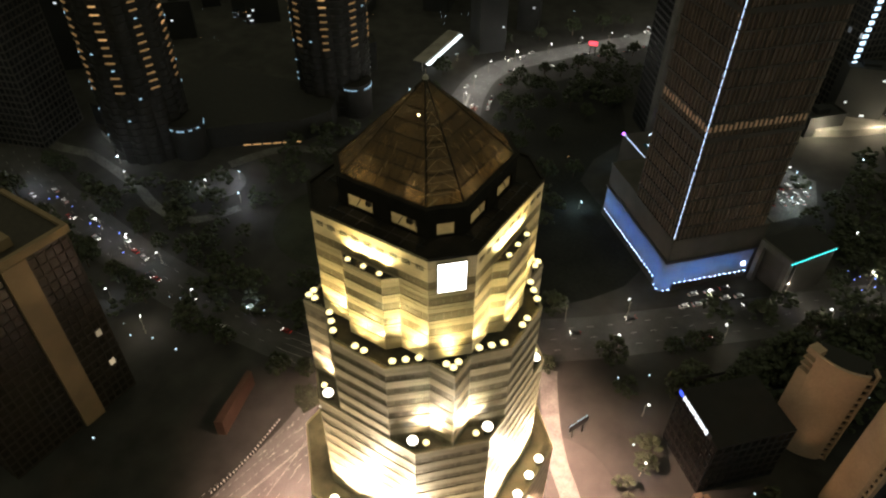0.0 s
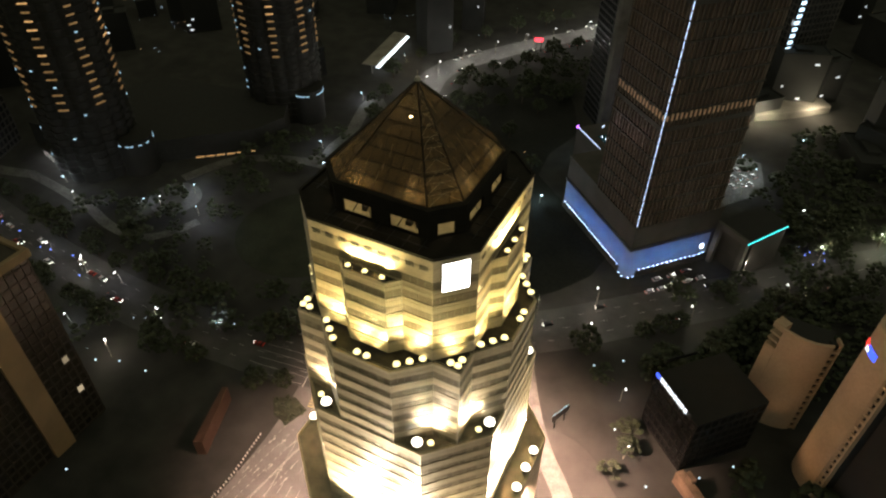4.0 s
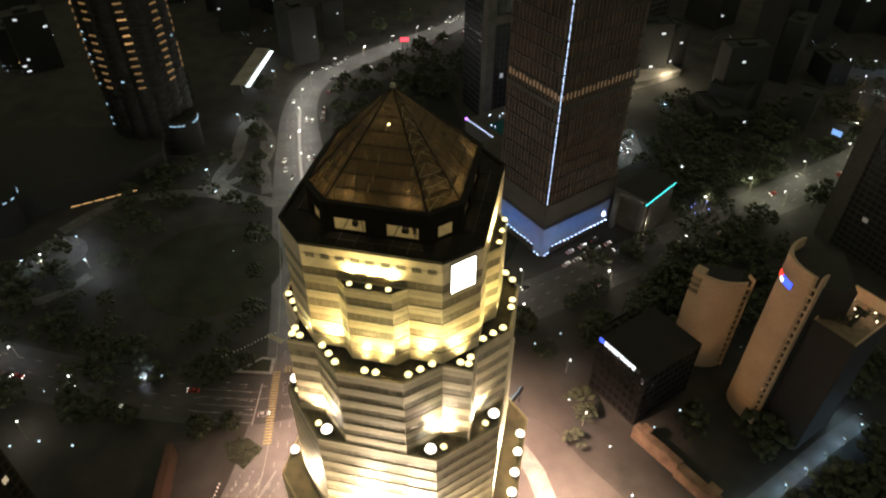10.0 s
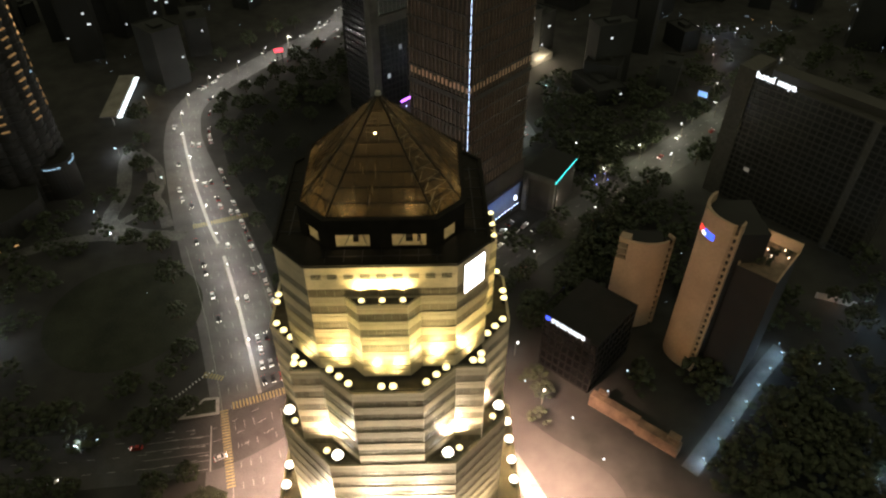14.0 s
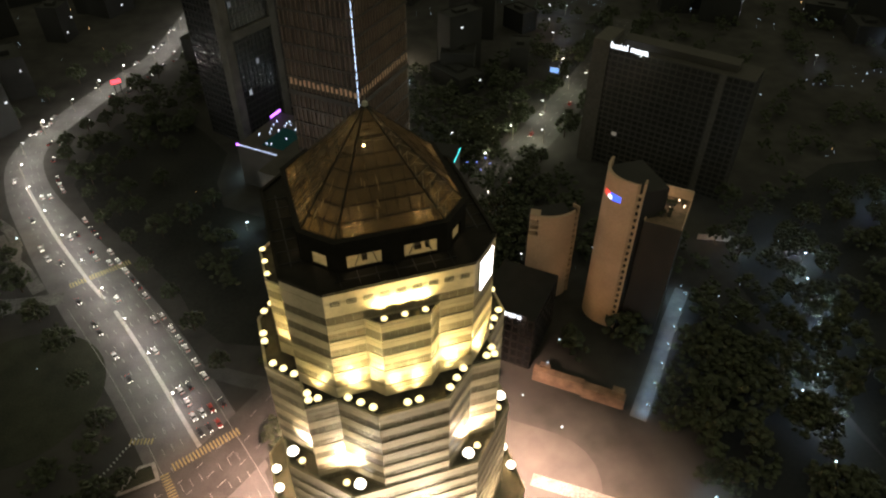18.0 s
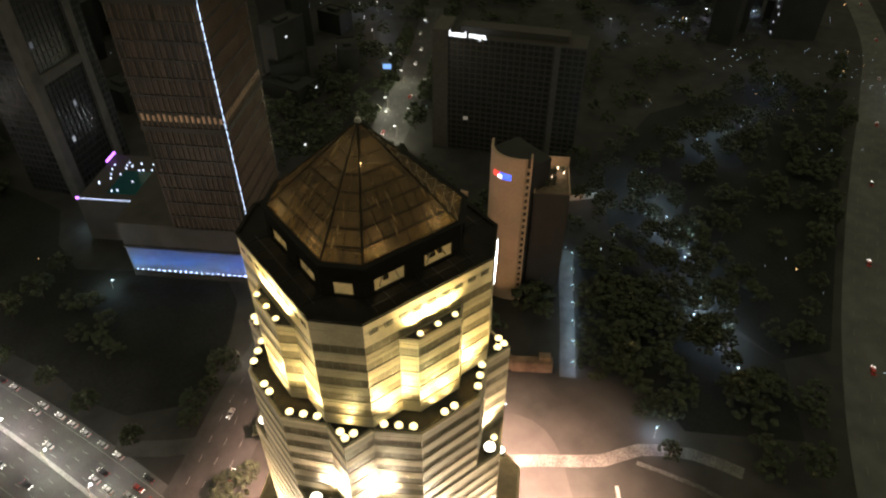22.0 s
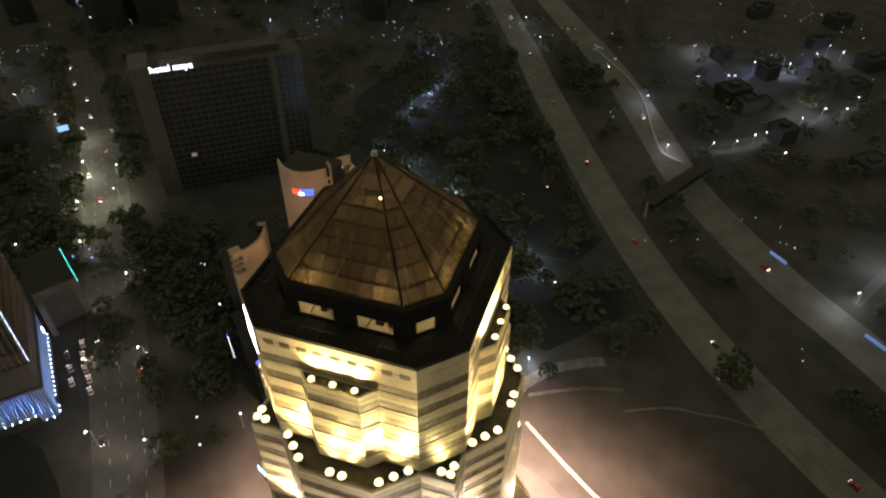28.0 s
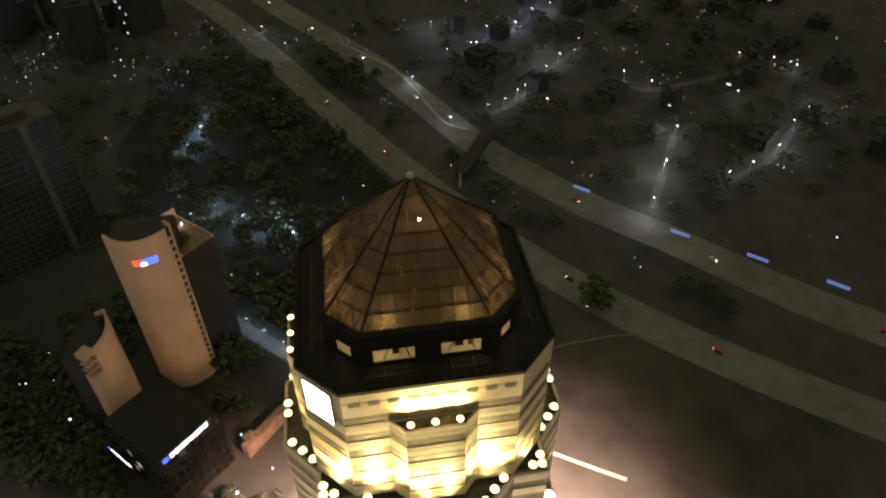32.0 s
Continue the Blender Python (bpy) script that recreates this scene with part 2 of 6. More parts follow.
def banded_tier(name, plan, z_bottom, z_top, window_tops, wh, label, near=True):
    """A storey stack: inner core, and on every facet cladding bands, window panes and mullions."""
    bm = bmesh.new()
    prism(bm, inset(plan, 0.33), z_bottom, z_top)
    body = part(name, bm, CORE, tower, label)
    n = len(plan)
    far_band, far_pane, bars = bmesh.new(), bmesh.new(), bmesh.new()
    tops = [t for t in window_tops if z_bottom < t - wh and t < z_top]
    edges = [z_top] + [e for t in tops for e in (t, t - wh)] + [z_bottom]
    for i in range(n):
        m, length = wall_frame(plan[i], plan[(i + 1) % n])
        for k in range(0, len(edges), 2):
            zt, zb = edges[k], edges[k + 1]
            h = zt - zb
            if h < 0.15:
                continue
            if near:
                key = ("s", round(length, 2), round(h, 2))
                if key not in _shared:
                    _shared[key] = spandrel_mesh(length, h)
                part("spandrel", _shared[key], None, body, m=m @ T(0, 0, zb))
            else:
                quad_box(far_band, 0, -0.35, zb + 0.01, length, 0.0, zb + h * 0.6, m)
                quad_box(far_band, 0, -0.35, zb + h * 0.6 + 0.08, length, 0.03, zt - 0.01, m)
        k = max(1, round(length / 1.55))
        w = length / k
        for t in tops:
            for j in range(k):
                if near == "panes":
                    key = ("p", round(w, 3))
                    if key not in _shared:
                        _shared[key] = pane_mesh(w, wh)
                    part("window_pane", _shared[key], None, body, m=m @ T(j * w, 0, t - wh))
                else:
                    quad_box(far_pane, j * w + 0.05, -0.34, t - wh + 0.05, (j + 1) * w - 0.05, -0.07, t - 0.05, m)
            for j in range(k + 1):
                x = min(max(j * w, 0.05), length - 0.05)
                quad_box(bars, x - 0.05, -0.34, t - wh, x + 0.05, -0.02, t, m)
            quad_box(bars, 0.0, -0.34, t - wh * 0.32, length, -0.04, t - wh * 0.32 + 0.06, m)
    for nm, b_, mt in (("spandrel", far_band, CLAD), ("window_pane", far_pane, GLASS), ("mullion", bars, STEEL)):
        if len(b_.verts):
            tagged(part(nm, b_, mt, body), kind="stuff")
        else:
            b_.free()
    return body


WT = [136.9 - 4.0 * k for k in range(40)]
head = banded_tier("head_storey", PLAN1_TOP, 134.4, 141.95, [136.9], 1.9, "plain cream upper storeys below the dark crown", "panes")
upper = banded_tier("upper_tier", PLAN1, 116.0, 134.4, WT[1:5], 1.95, "cream bands and bronze windows with bays on four sides", "panes")
middle = banded_tier("middle_tier", PLAN2, 90.6, 114.6, WT[6:12], 1.95, "cream bands with wide angled bays and sharp corners")
lower = banded_tier("lower_tier", PLAN3, 55.5, 90.6, WT[12:21], 1.95, "octagonal cream and bronze banded storeys", False)
base = banded_tier("base_tier", PLAN4, 0.0, 55.5, WT[21:34], 1.95, "widest cream and bronze banded storeys at the foot", False)


def terrace(name, plan, z, lip, roofing, label):
    """A roofed set-back: slab with a low parapet along its edge."""
    bm = bmesh.new()
    prism(bm, inset(plan, 0.2), z - 0.3, z)
    body = part(name, bm, roofing, tower, label)
    n = len(plan)
    for i in range(n):
        m, length = wall_frame(plan[i], plan[(i + 1) % n])
        bm = bmesh.new()
        quad_box(bm, 0.0, -0.45, z - 0.35, length, 0.05, z + lip, m)
        part("parapet", bm, CLAD, body)
    bm = bmesh.new()
    for i in range(n):
        m, length = wall_frame(plan[i], plan[(i + 1) % n])
        quad_box(bm, 0.2, -0.55, z + lip + 0.35, length - 0.2, -0.49, z + lip + 0.41, m)
        k = max(1, round(length / 2.5))
        for j in range(k + 1):
            x = 0.25 + (length - 0.5) * j / k
            quad_box(bm, x - 0.03, -0.55, z, x + 0.03, -0.49, z + lip + 0.38, m)
    part("guard_rail", bm, RAIL, body)
    return body


# lower terraces: roofing colour paled to carry the glare of the floods
GLARE_ROOF = surf("terrace_roofing_paled_for_glare", (0.24, 0.21, 0.16), rough=0.9, var=0.35, scale=0.3)
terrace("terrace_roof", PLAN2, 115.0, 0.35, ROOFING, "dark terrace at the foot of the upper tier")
terrace("terrace_roof", PLAN3, 91.0, 0.35, GLARE_ROOF, "terrace at the foot of the middle tier, paled for flood glare")
terrace("terrace_roof", PLAN4, 55.9, 0.4, GLARE_ROOF, "terrace at the foot of the lower tier, paled for flood glare")
for k in range(4):
    bm = bmesh.new()
    prism(bm, [(-BAY_IN, -A1), (-BAY_OUT, -BAY_Y), (BAY_OUT, -BAY_Y), (BAY_IN, -A1)], 134.4, 134.55)
    bay = part("bay_roof", bm, ROOFING, tower, "small dark roof over a bay", m=Z(90 * k))
    bm = bmesh.new()
    for p, q in (((-BAY_IN, -A1), (-BAY_OUT, -BAY_Y)), ((-BAY_OUT, -BAY_Y), (BAY_OUT, -BAY_Y)), ((BAY_OUT, -BAY_Y), (BAY_IN, -A1))):
        m, length = wall_frame(p, q)
        quad_box(bm, 0, -0.3, 134.4, length, 0.04, 135.0, m)
    part("parapet", bm, CLAD, bay)

# vent grilles in the head storeys
bm = bmesh.new()
for dz in (0.0, 0.42, 0.84):
    quad_box(bm, -0.85, -0.02, dz, 0.85, 0.05, dz + 0.17)
grille = mesh_of("vent_grille", bm, BLACK)
for k in range(4):
    for j in range(9):
        part("vent_grille", grille, None, head, m=Z(90 * k) @ T(-11.2 + 2.8 * j, -A1 - 0.0, 139.3) @ Z(180))

# light boxes on two opposite chamfers
for a in (0, 180):
    ca, cm = Vector((W1, -A1, 0)), Vector((A1, -W1, 0))
    m, length = wall_frame((W1, -A1), (A1, -W1))
    bm = bmesh.new()
    quad_box(bm, 1.55, 0.02, 134.3, length - 1.75, 0.32, 141.2, m)
    box_ob = part("sign_box", bm, STEEL, tower, "square illuminated sign box", m=Z(a))
    bm = bmesh.new()
    quad_box(bm, 1.7, 0.33, 134.5, length - 1.9, 0.40, 141.0, m)
    part("sign_face", bm, SCREEN, box_ob, "glowing plain white sign face")

# ---- the crown: dark deck, upright drum wall with openings, pyramid ----
ZDECK, DR, DRW, ZD1 = 142.15, 14.6, 9.47, 148.25
bm = bmesh.new()
for i in range(8):
    m, length = wall_frame(PLAN1_TOP[i], PLAN1_TOP[(i + 1) % 8])
    quad_box(bm, -0.05, -0.5, 141.9, length + 0.05, 0.12, 142.55, m)
crown = part("crown_edge", bm, CROWN, tower, "dark bronze edge of the crown")
bm = bmesh.new()
prism(bm, inset(PLAN1_TOP, 0.5), 141.6, ZDECK)
part("crown_deck", bm, CROWN, crown, "dark deck round the drum wall")
DRUM = ring4([(-DRW, -DR), (DRW, -DR)])
bm = bmesh.new()
prism(bm, inset(DRUM, 0.5), ZDECK + 0.004, ZDECK + 0.2)
part("drum_floor", bm, INNER, crown, "yellow-lit floor inside the drum wall")
# raised seams on the dark deck
bm = bmesh.new()
for k in range(4):
    for x in (-9.6, -6.4, -3.2, 0.0, 3.2, 6.4, 9.6):
        quad_box(bm, x - 0.06, -18.6, ZDECK, x + 0.06, -14.7, ZDECK + 0.12, Z(90 * k))
    quad_box(bm, -10.6, -16.7, ZDECK, 10.6, -16.5, ZDECK + 0.1, Z(90 * k))
part("deck_seam", bm, BLACK, crown)


def drum_wall(length, holes):
    """An upright wall from x = 0 to length, 0.45 thick, with openings given as x0, x1, z0, z1."""
    bm = bmesh.new()
    xs = sorted({0.0, length, *[v for h in holes for v in h[:2]]})
    zs = sorted({0.0, ZD1 - ZDECK, *[v for h in holes for v in h[2:]]})
    for a, b in zip(xs, xs[1:]):
        for c, d in zip(zs, zs[1:]):
            if not any(h[0] < (a + b) / 2 < h[1] and h[2] < (c + d) / 2 < h[3] for h in holes):
                quad_box(bm, a, -0.45, c, b, 0.0, d)
    return bm


OPEN_W = ((DRW - 7.85, DRW - 1.9, 0.35, 3.2), (DRW + 1.9, DRW + 7.75, 0.35, 3.2))
for i in range(8):
    m, length = wall_frame(DRUM[i], DRUM[(i + 1) % 8])
    m = m @ T(0, 0, ZDECK)
    wide = length > 10
    holes = OPEN_W if wide else ((length / 2 - 1.6, length / 2 + 1.6, 0.2, 3.0),)
    wall_ob = part("drum_wall", drum_wall(length, holes), CROWN, crown, "dark upright wall with openings", m=m)
    for h in holes:
        # slim frame round the opening
        bm = bmesh.new()
        for x0, x1, z0, z1 in ((h[0] - 0.12, h[0], h[2] - 0.1, h[3] + 0.12), (h[1], h[1] + 0.12, h[2] - 0.1, h[3] + 0.12), (h[0], h[1], h[3], h[3] + 0.12), (h[0], h[1], h[2] - 0.1, h[2])):
            quad_box(bm, x0, -0.2, z0, x1, 0.06, z1)
        part("opening_frame", bm, CROWN, wall_ob)
    if wide:
        for x, dx in ((DRW - 6.4, 2.6), (DRW - 2.6, -1.6), (DRW + 3.0, 2.8), (DRW + 7.0, -2.4)):
            bm = bmesh.new()
            rod(bm, (x, -0.9, 0.2), (x + dx, -1.9, 5.6), 0.12)
            part("crown_strut", bm, STEEL, crown, "pale raking strut inside the drum", m=m)
        for x, w, hh in ((DRW - 5.0, 0.9, 1.1), (DRW + 4.2, 1.2, 0.9), (DRW + 6.2, 0.6, 1.3)):
            bm = bmesh.new()
            quad_box(bm, x, -2.6, 0.2, x + w, -1.7, 0.2 + hh)
            part("plant_box", bm, BLACK, crown, "small dark plant box on the drum floor", m=m)
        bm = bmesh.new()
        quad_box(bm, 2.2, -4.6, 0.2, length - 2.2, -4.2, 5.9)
        part("inner_wall", bm, INNER_DIM, crown, "inner wall seen through the openings, dimmed in its colour", m=m)
bm = bmesh.new()
ro, ri = ring4([(-DRW - 0.25, -DR - 0.3), (DRW + 0.25, -DR - 0.3)]), inset(DRUM, 0.9)
for k in range(8):
    a, b, c, d = ro[k], ro[(k + 1) % 8], ri[(k + 1) % 8], ri[k]
    lo = [bm.verts.new((*p, ZD1)) for p in (a, b, c, d)]
    up = [bm.verts.new((*p, ZD1 + 0.35)) for p in (a, b, c, d)]
    bm.faces.new(lo[::-1])
    bm.faces.new(up)
    for j in range(4):
        bm.faces.new((lo[j], lo[(j + 1) % 4], up[(j + 1) % 4], up[j]))
part("crown_gutter", bm, CROWN, crown, "dark gutter between drum wall and pyramid")
bm = bmesh.new()
prism(bm, inset(DRUM, 4.4), ZD1 - 0.4, ZD1 - 0.1)
part("plant_slab", bm, INNER_DIM, crown, "dull slab under the pyramid")
PB, Pb, PZ0, PZ1 = 14.05, 9.25, 148.5, 164.2


def translucent(name, col, tcol):
    m = surf(name, col, rough=0.35, var=0.2, scale=0.3, fine=1.2, bump=0.02)
    nt = m.node_tree
    b = nt.nodes["Principled BSDF"]
    tr = nt.nodes.new("ShaderNodeBsdfTranslucent")
    tr.inputs["Color"].default_value = (*tcol, 1)
    mx = nt.nodes.new("ShaderNodeMixShader")
    mx.inputs[0].default_value = 0.62
    # long streaks down the slope and a tint of its own for every pane
    geo = nt.nodes.new("ShaderNodeNewGeometry")
    cr_ = nt.nodes.new("ShaderNodeVectorMath")
    cr_.operation = "CROSS_PRODUCT"
    cr_.inputs[0].default_value = (0, 0, 1)
    nt.links.new(geo.outputs["True Normal"], cr_.inputs[1])
    nz = nt.nodes.new("ShaderNodeVectorMath")
    nz.operation = "NORMALIZE"
    nt.links.new(cr_.outputs[0], nz.inputs[0])
    dt_ = nt.nodes.new("ShaderNodeVectorMath")
    dt_.operation = "DOT_PRODUCT"
    nt.links.new(nz.outputs[0], dt_.inputs[0])
    nt.links.new(geo.outputs["Position"], dt_.inputs[1])
    sx = nt.nodes.new("ShaderNodeSeparateXYZ")
    nt.links.new(geo.outputs["Position"], sx.inputs[0])
    cb = nt.nodes.new("ShaderNodeCombineXYZ")
    nt.links.new(dt_.outputs["Value"], cb.inputs[0])
    nt.links.new(sx.outputs["Z"], cb.inputs[1])
    sc = nt.nodes.new("ShaderNodeVectorMath")
    sc.operation = "MULTIPLY"
    sc.inputs[1].default_value = (2.1, 0.34, 1.0)
    nt.links.new(cb.outputs[0], sc.inputs[0])
    st = nt.nodes.new("ShaderNodeTexNoise")
    st.inputs["Scale"].default_value = 1.0
    st.inputs["Detail"].default_value = 5
    nt.links.new(sc.outputs[0], st.inputs["Vector"])
    oi = nt.nodes.new("ShaderNodeObjectInfo")
    ad = nt.nodes.new("ShaderNodeMath")
    ad.operation = "MULTIPLY_ADD"
    ad.inputs[1].default_value = 0.06
    nt.links.new(oi.outputs["Random"], ad.inputs[0])
    nt.links.new(st.outputs["Fac"], ad.inputs[2])
    rp = nt.nodes.new("ShaderNodeValToRGB")
    rp.color_ramp.elements[0].position, rp.color_ramp.elements[1].position = 0.34, 0.80
    rp.color_ramp.elements[0].color = (*(c * 0.35 for c in tcol), 1)
    rp.color_ramp.elements[1].color = (*(c * 1.5 for c in tcol), 1)
    nt.links.new(ad.outputs[0], rp.inputs["Fac"])
    nt.links.new(rp.outputs["Color"], tr.inputs["Color"])
    nt.links.new(b.outputs[0], mx.inputs[1])
    nt.links.new(tr.outputs[0], mx.inputs[2])
    see = nt.nodes.new("ShaderNodeBsdfTransparent")
    see.inputs["Color"].default_value = (1.0, 0.86, 0.62, 1)
    mx2 = nt.nodes.new("ShaderNodeMixShader")
    mx2.inputs[0].default_value = 0.42
    nt.links.new(mx.outputs[0], mx2.inputs[1])
    nt.links.new(see.outputs[0], mx2.inputs[2])
    nt.links.new(mx2.outputs[0], nt.nodes["Material Output"].inputs["Surface"])
    return m


PANE = translucent("brown_roof_glazing", (0.10, 0.082, 0.056), (0.25, 0.205, 0.135))
bm = bmesh.new()
apex = Vector((0, 0, PZ1))
feet = [Vector((x, y, PZ0)) for x, y in ring4([(-Pb, -PB), (Pb, -PB)])]
bmesh.ops.create_cone(bm, cap_ends=True, segments=8, radius1=0.6, radius2=0.45, depth=0.6, matrix=T(0, 0, 164.35))
roof = part("pyramid_roof", bm, RAIL, tower, "steep eight-sided pyramid of brown glazing under a pale cap")
for i, f in enumerate(feet):
    bm = bmesh.new()
    rod(bm, f, apex, 0.16, 5)
    part("hip_rib", bm, CROWN, roof)
    bm = bmesh.new()
    rod(bm, f, feet[(i + 1) % 8], 0.22, 5)
    part("eave_beam", bm, CROWN, roof)
ROWS, PITCH = 8, 2.05
for i in range(8):
    a, b = feet[i], feet[(i + 1) % 8]
    u, half = (b - a).normalized(), (b - a).length / 2
    mid, nrm = (a + b) / 2, (b - a).cross(apex - a).normalized()
    up_slope = apex - mid
    k = max(1, math.ceil(half / PITCH))
    for r in range(1, ROWS):
        # purlin behind each joint between rows, and rafters behind the seams
        hh = half * (1 - r / ROWS)
        c0 = mid + up_slope * (r / ROWS) - nrm * 0.35
        bm = bmesh.new()
        quad_box(bm, -hh, -0.30, -0.08, hh, 0.05, 0.14, Matrix.Translation(c0) @ Matrix((u, up_slope.normalized(), nrm)).transposed().to_4x4())
        part("purlin", bm, CROWN, roof)
    for c in range(-k + 1, k):
        rise = up_slope * max(0.0, 1 - abs(c) * PITCH / half)
        bm = bmesh.new()
        rod(bm, mid + u * c * PITCH - nrm * 0.25, mid + u * c * PITCH + rise - nrm * 0.25, 0.075, 4)
        part("rafter", bm, CROWN, roof)
    for r in range(ROWS):
        t0, t1 = r / ROWS, (r + 1) / ROWS + 0.002
        h0, h1_ = half * (1 - t0) - 0.03, max(0.0, half * (1 - t1) - 0.03)
        for c in range(-k, k):
            x0, x1 = c * PITCH + 0.004, (c + 1) * PITCH - 0.004
            lo_x = [max(-h0, min(h0, v)) for v in (x0, x1)]
            up_x = [max(-h1_, min(h1_, v)) for v in (x0, x1)]
            if lo_x[1] - lo_x[0] < 0.15:
                continue
            cs = [mid + u * lo_x[0] + up_slope * t0, mid + u * lo_x[1] + up_slope * t0, mid + u * up_x[1] + up_slope * t1, mid + u * up_x[0] + up_slope * t1]
            if up_x[1] - up_x[0] < 0.05:
                cs = cs[:3]
            bm = bmesh.new()
            lo = [bm.verts.new(v - nrm * 0.05) for v in cs]
            up = [bm.verts.new(v + nrm * (0.08 if j < 2 else 0.04)) for j, v in enumerate(cs)]
            bm.faces.new(lo[::-1])
            bm.faces.new(up)
            for j in range(len(cs)):
                q = (j + 1) % len(cs)
                bm.faces.new((lo[j], lo[q], up[q], up[j]))
            part("roof_pane", bm, PANE, roof)
# a lamp on a slim mast inside, under the apex
bm = bmesh.new()
rod(bm, (-0.9, -0.9, 148.2), (-0.9, -0.9, 156.8), 0.07)
mast = part("lamp_mast", bm, STEEL, roof, "slim mast inside the glazing")
bm = bmesh.new()
bmesh.ops.create_uvsphere(bm, u_segments=12, v_segments=8, radius=0.23, matrix=T(-0.9, -0.9, 157.05))
part("globe", bm, glow("globe_light", (1.0, 0.86, 0.62), 55.0), mast, "bright warm globe")
# lattice stiffeners on the narrow sides
for k in range(4):
    a, b = feet[2 * k + 1], feet[(2 * k + 2) % 8]
    nrm = (b - a).cross(apex - a).normalized() * 0.07
    bm = bmesh.new()
    for r in range(10):
        t0, t1 = r / 11, (r + 1) / 11
        p0, p1, q0, q1 = a.lerp(apex, t0), b.lerp(apex, t0), a.lerp(apex, t1), b.lerp(apex, t1)
        p0, p1, q0, q1 = (v + nrm for v in (p0, p1, q0, q1))
        mid = (q0 + q1) / 2
        for e in ((p0, p1), (p0, mid), (p1, mid)):
            rod(bm, *e, 0.022, 4)
    if k == 0:
        part("lattice", bm, STEEL, roof, "pale triangular lattice")
    else:
        bm.free()
bm = bmesh.new()
rod(bm, (0, 0, 164.6), (0, 0, 165.9), 0.04)
part("lightning_rod", bm, STEEL, roof)

bulb("apex_lamp", (-0.9, -0.9, 158.2), 80, (1.0, 0.84, 0.56), 0.3)
# roof lamps inside the glazing and behind the screen
GOLD = (1.0, 0.72, 0.30)
for k in range(4):
    a = radians(90 * k)
    for s in (-6, 6):
        x, y = s * math.cos(a) + 12.6 * math.sin(a), s * math.sin(a) - 12.6 * math.cos(a)
        bulb("walkway_lamp", (x, y, 146.6), 72, (1.0, 0.70, 0.26), 0.2)
    for s in (-5.5, 5.5):
        x, y = s * math.cos(a) + 11.6 * math.sin(a), s * math.sin(a) - 11.6 * math.cos(a)
        bulb("roof_lamp", (x, y, 148.9), 150, (1.0, 0.84, 0.58), 0.5)

# ---- floodlights on the terraces ----
def make_floodlight(name, lens, size, label):
    e = thing(name, label, "floodlight", "terrace floodlights")
    bm = bmesh.new()
    quad_box(bm, -0.12, -0.12, 0, 0.12, 0.12, 0.35)
    quad_box(bm, -0.5 * size, -0.05, 0.32, -0.42 * size, 0.05, 0.55 + size * 0.5)
    quad_box(bm, 0.42 * size, -0.05, 0.32, 0.5 * size, 0.05, 0.55 + size * 0.5)
    quad_box(bm, -0.5 * size, -0.05, 0.30, 0.5 * size, 0.05, 0.38)
    part("bracket", bm, BLACK, e)
    bm = bmesh.new()
    bmesh.ops.create_cone(bm, cap_ends=True, segments=12, radius1=0.30 * size, radius2=0.46 * size, depth=0.5 * size,
                          matrix=T(0, 0, 0.5 + size * 0.25))
    part("housing", bm, BLACK, e)
    bm = bmesh.new()
    bmesh.ops.create_uvsphere(bm, u_segments=12, v_segments=6, radius=0.43 * size, matrix=T(0, 0, 0.52 + size * 0.5) @ Matrix.Diagonal((1, 1, 0.7, 1)))
    part("lens", bm, lens, e, "glowing lens")
    return e


YEL = (1.0, 0.77, 0.30)
WARM = (1.0, 0.80, 0.52)
# sizes enlarged so that the lens shapes also carry the lamps' glare
flood_y = make_floodlight("floodlight", FLOOD_Y, 1.75, "yellow-glowing floodlight on the dark terrace edge")
flood_s = make_floodlight("floodlight", FLOOD_Y, 1.3, "small yellow floodlight on a bay roof")
flood_w = make_floodlight("floodlight", FLOOD_W, 2.9, "white-hot floodlight on a lower terrace, enlarged for its glare")
first = {}


def put_flood(src, m):
    if src not in first:
        first[src] = True
        src.matrix_basis = m
        return src
    return copy_thing(src, m)


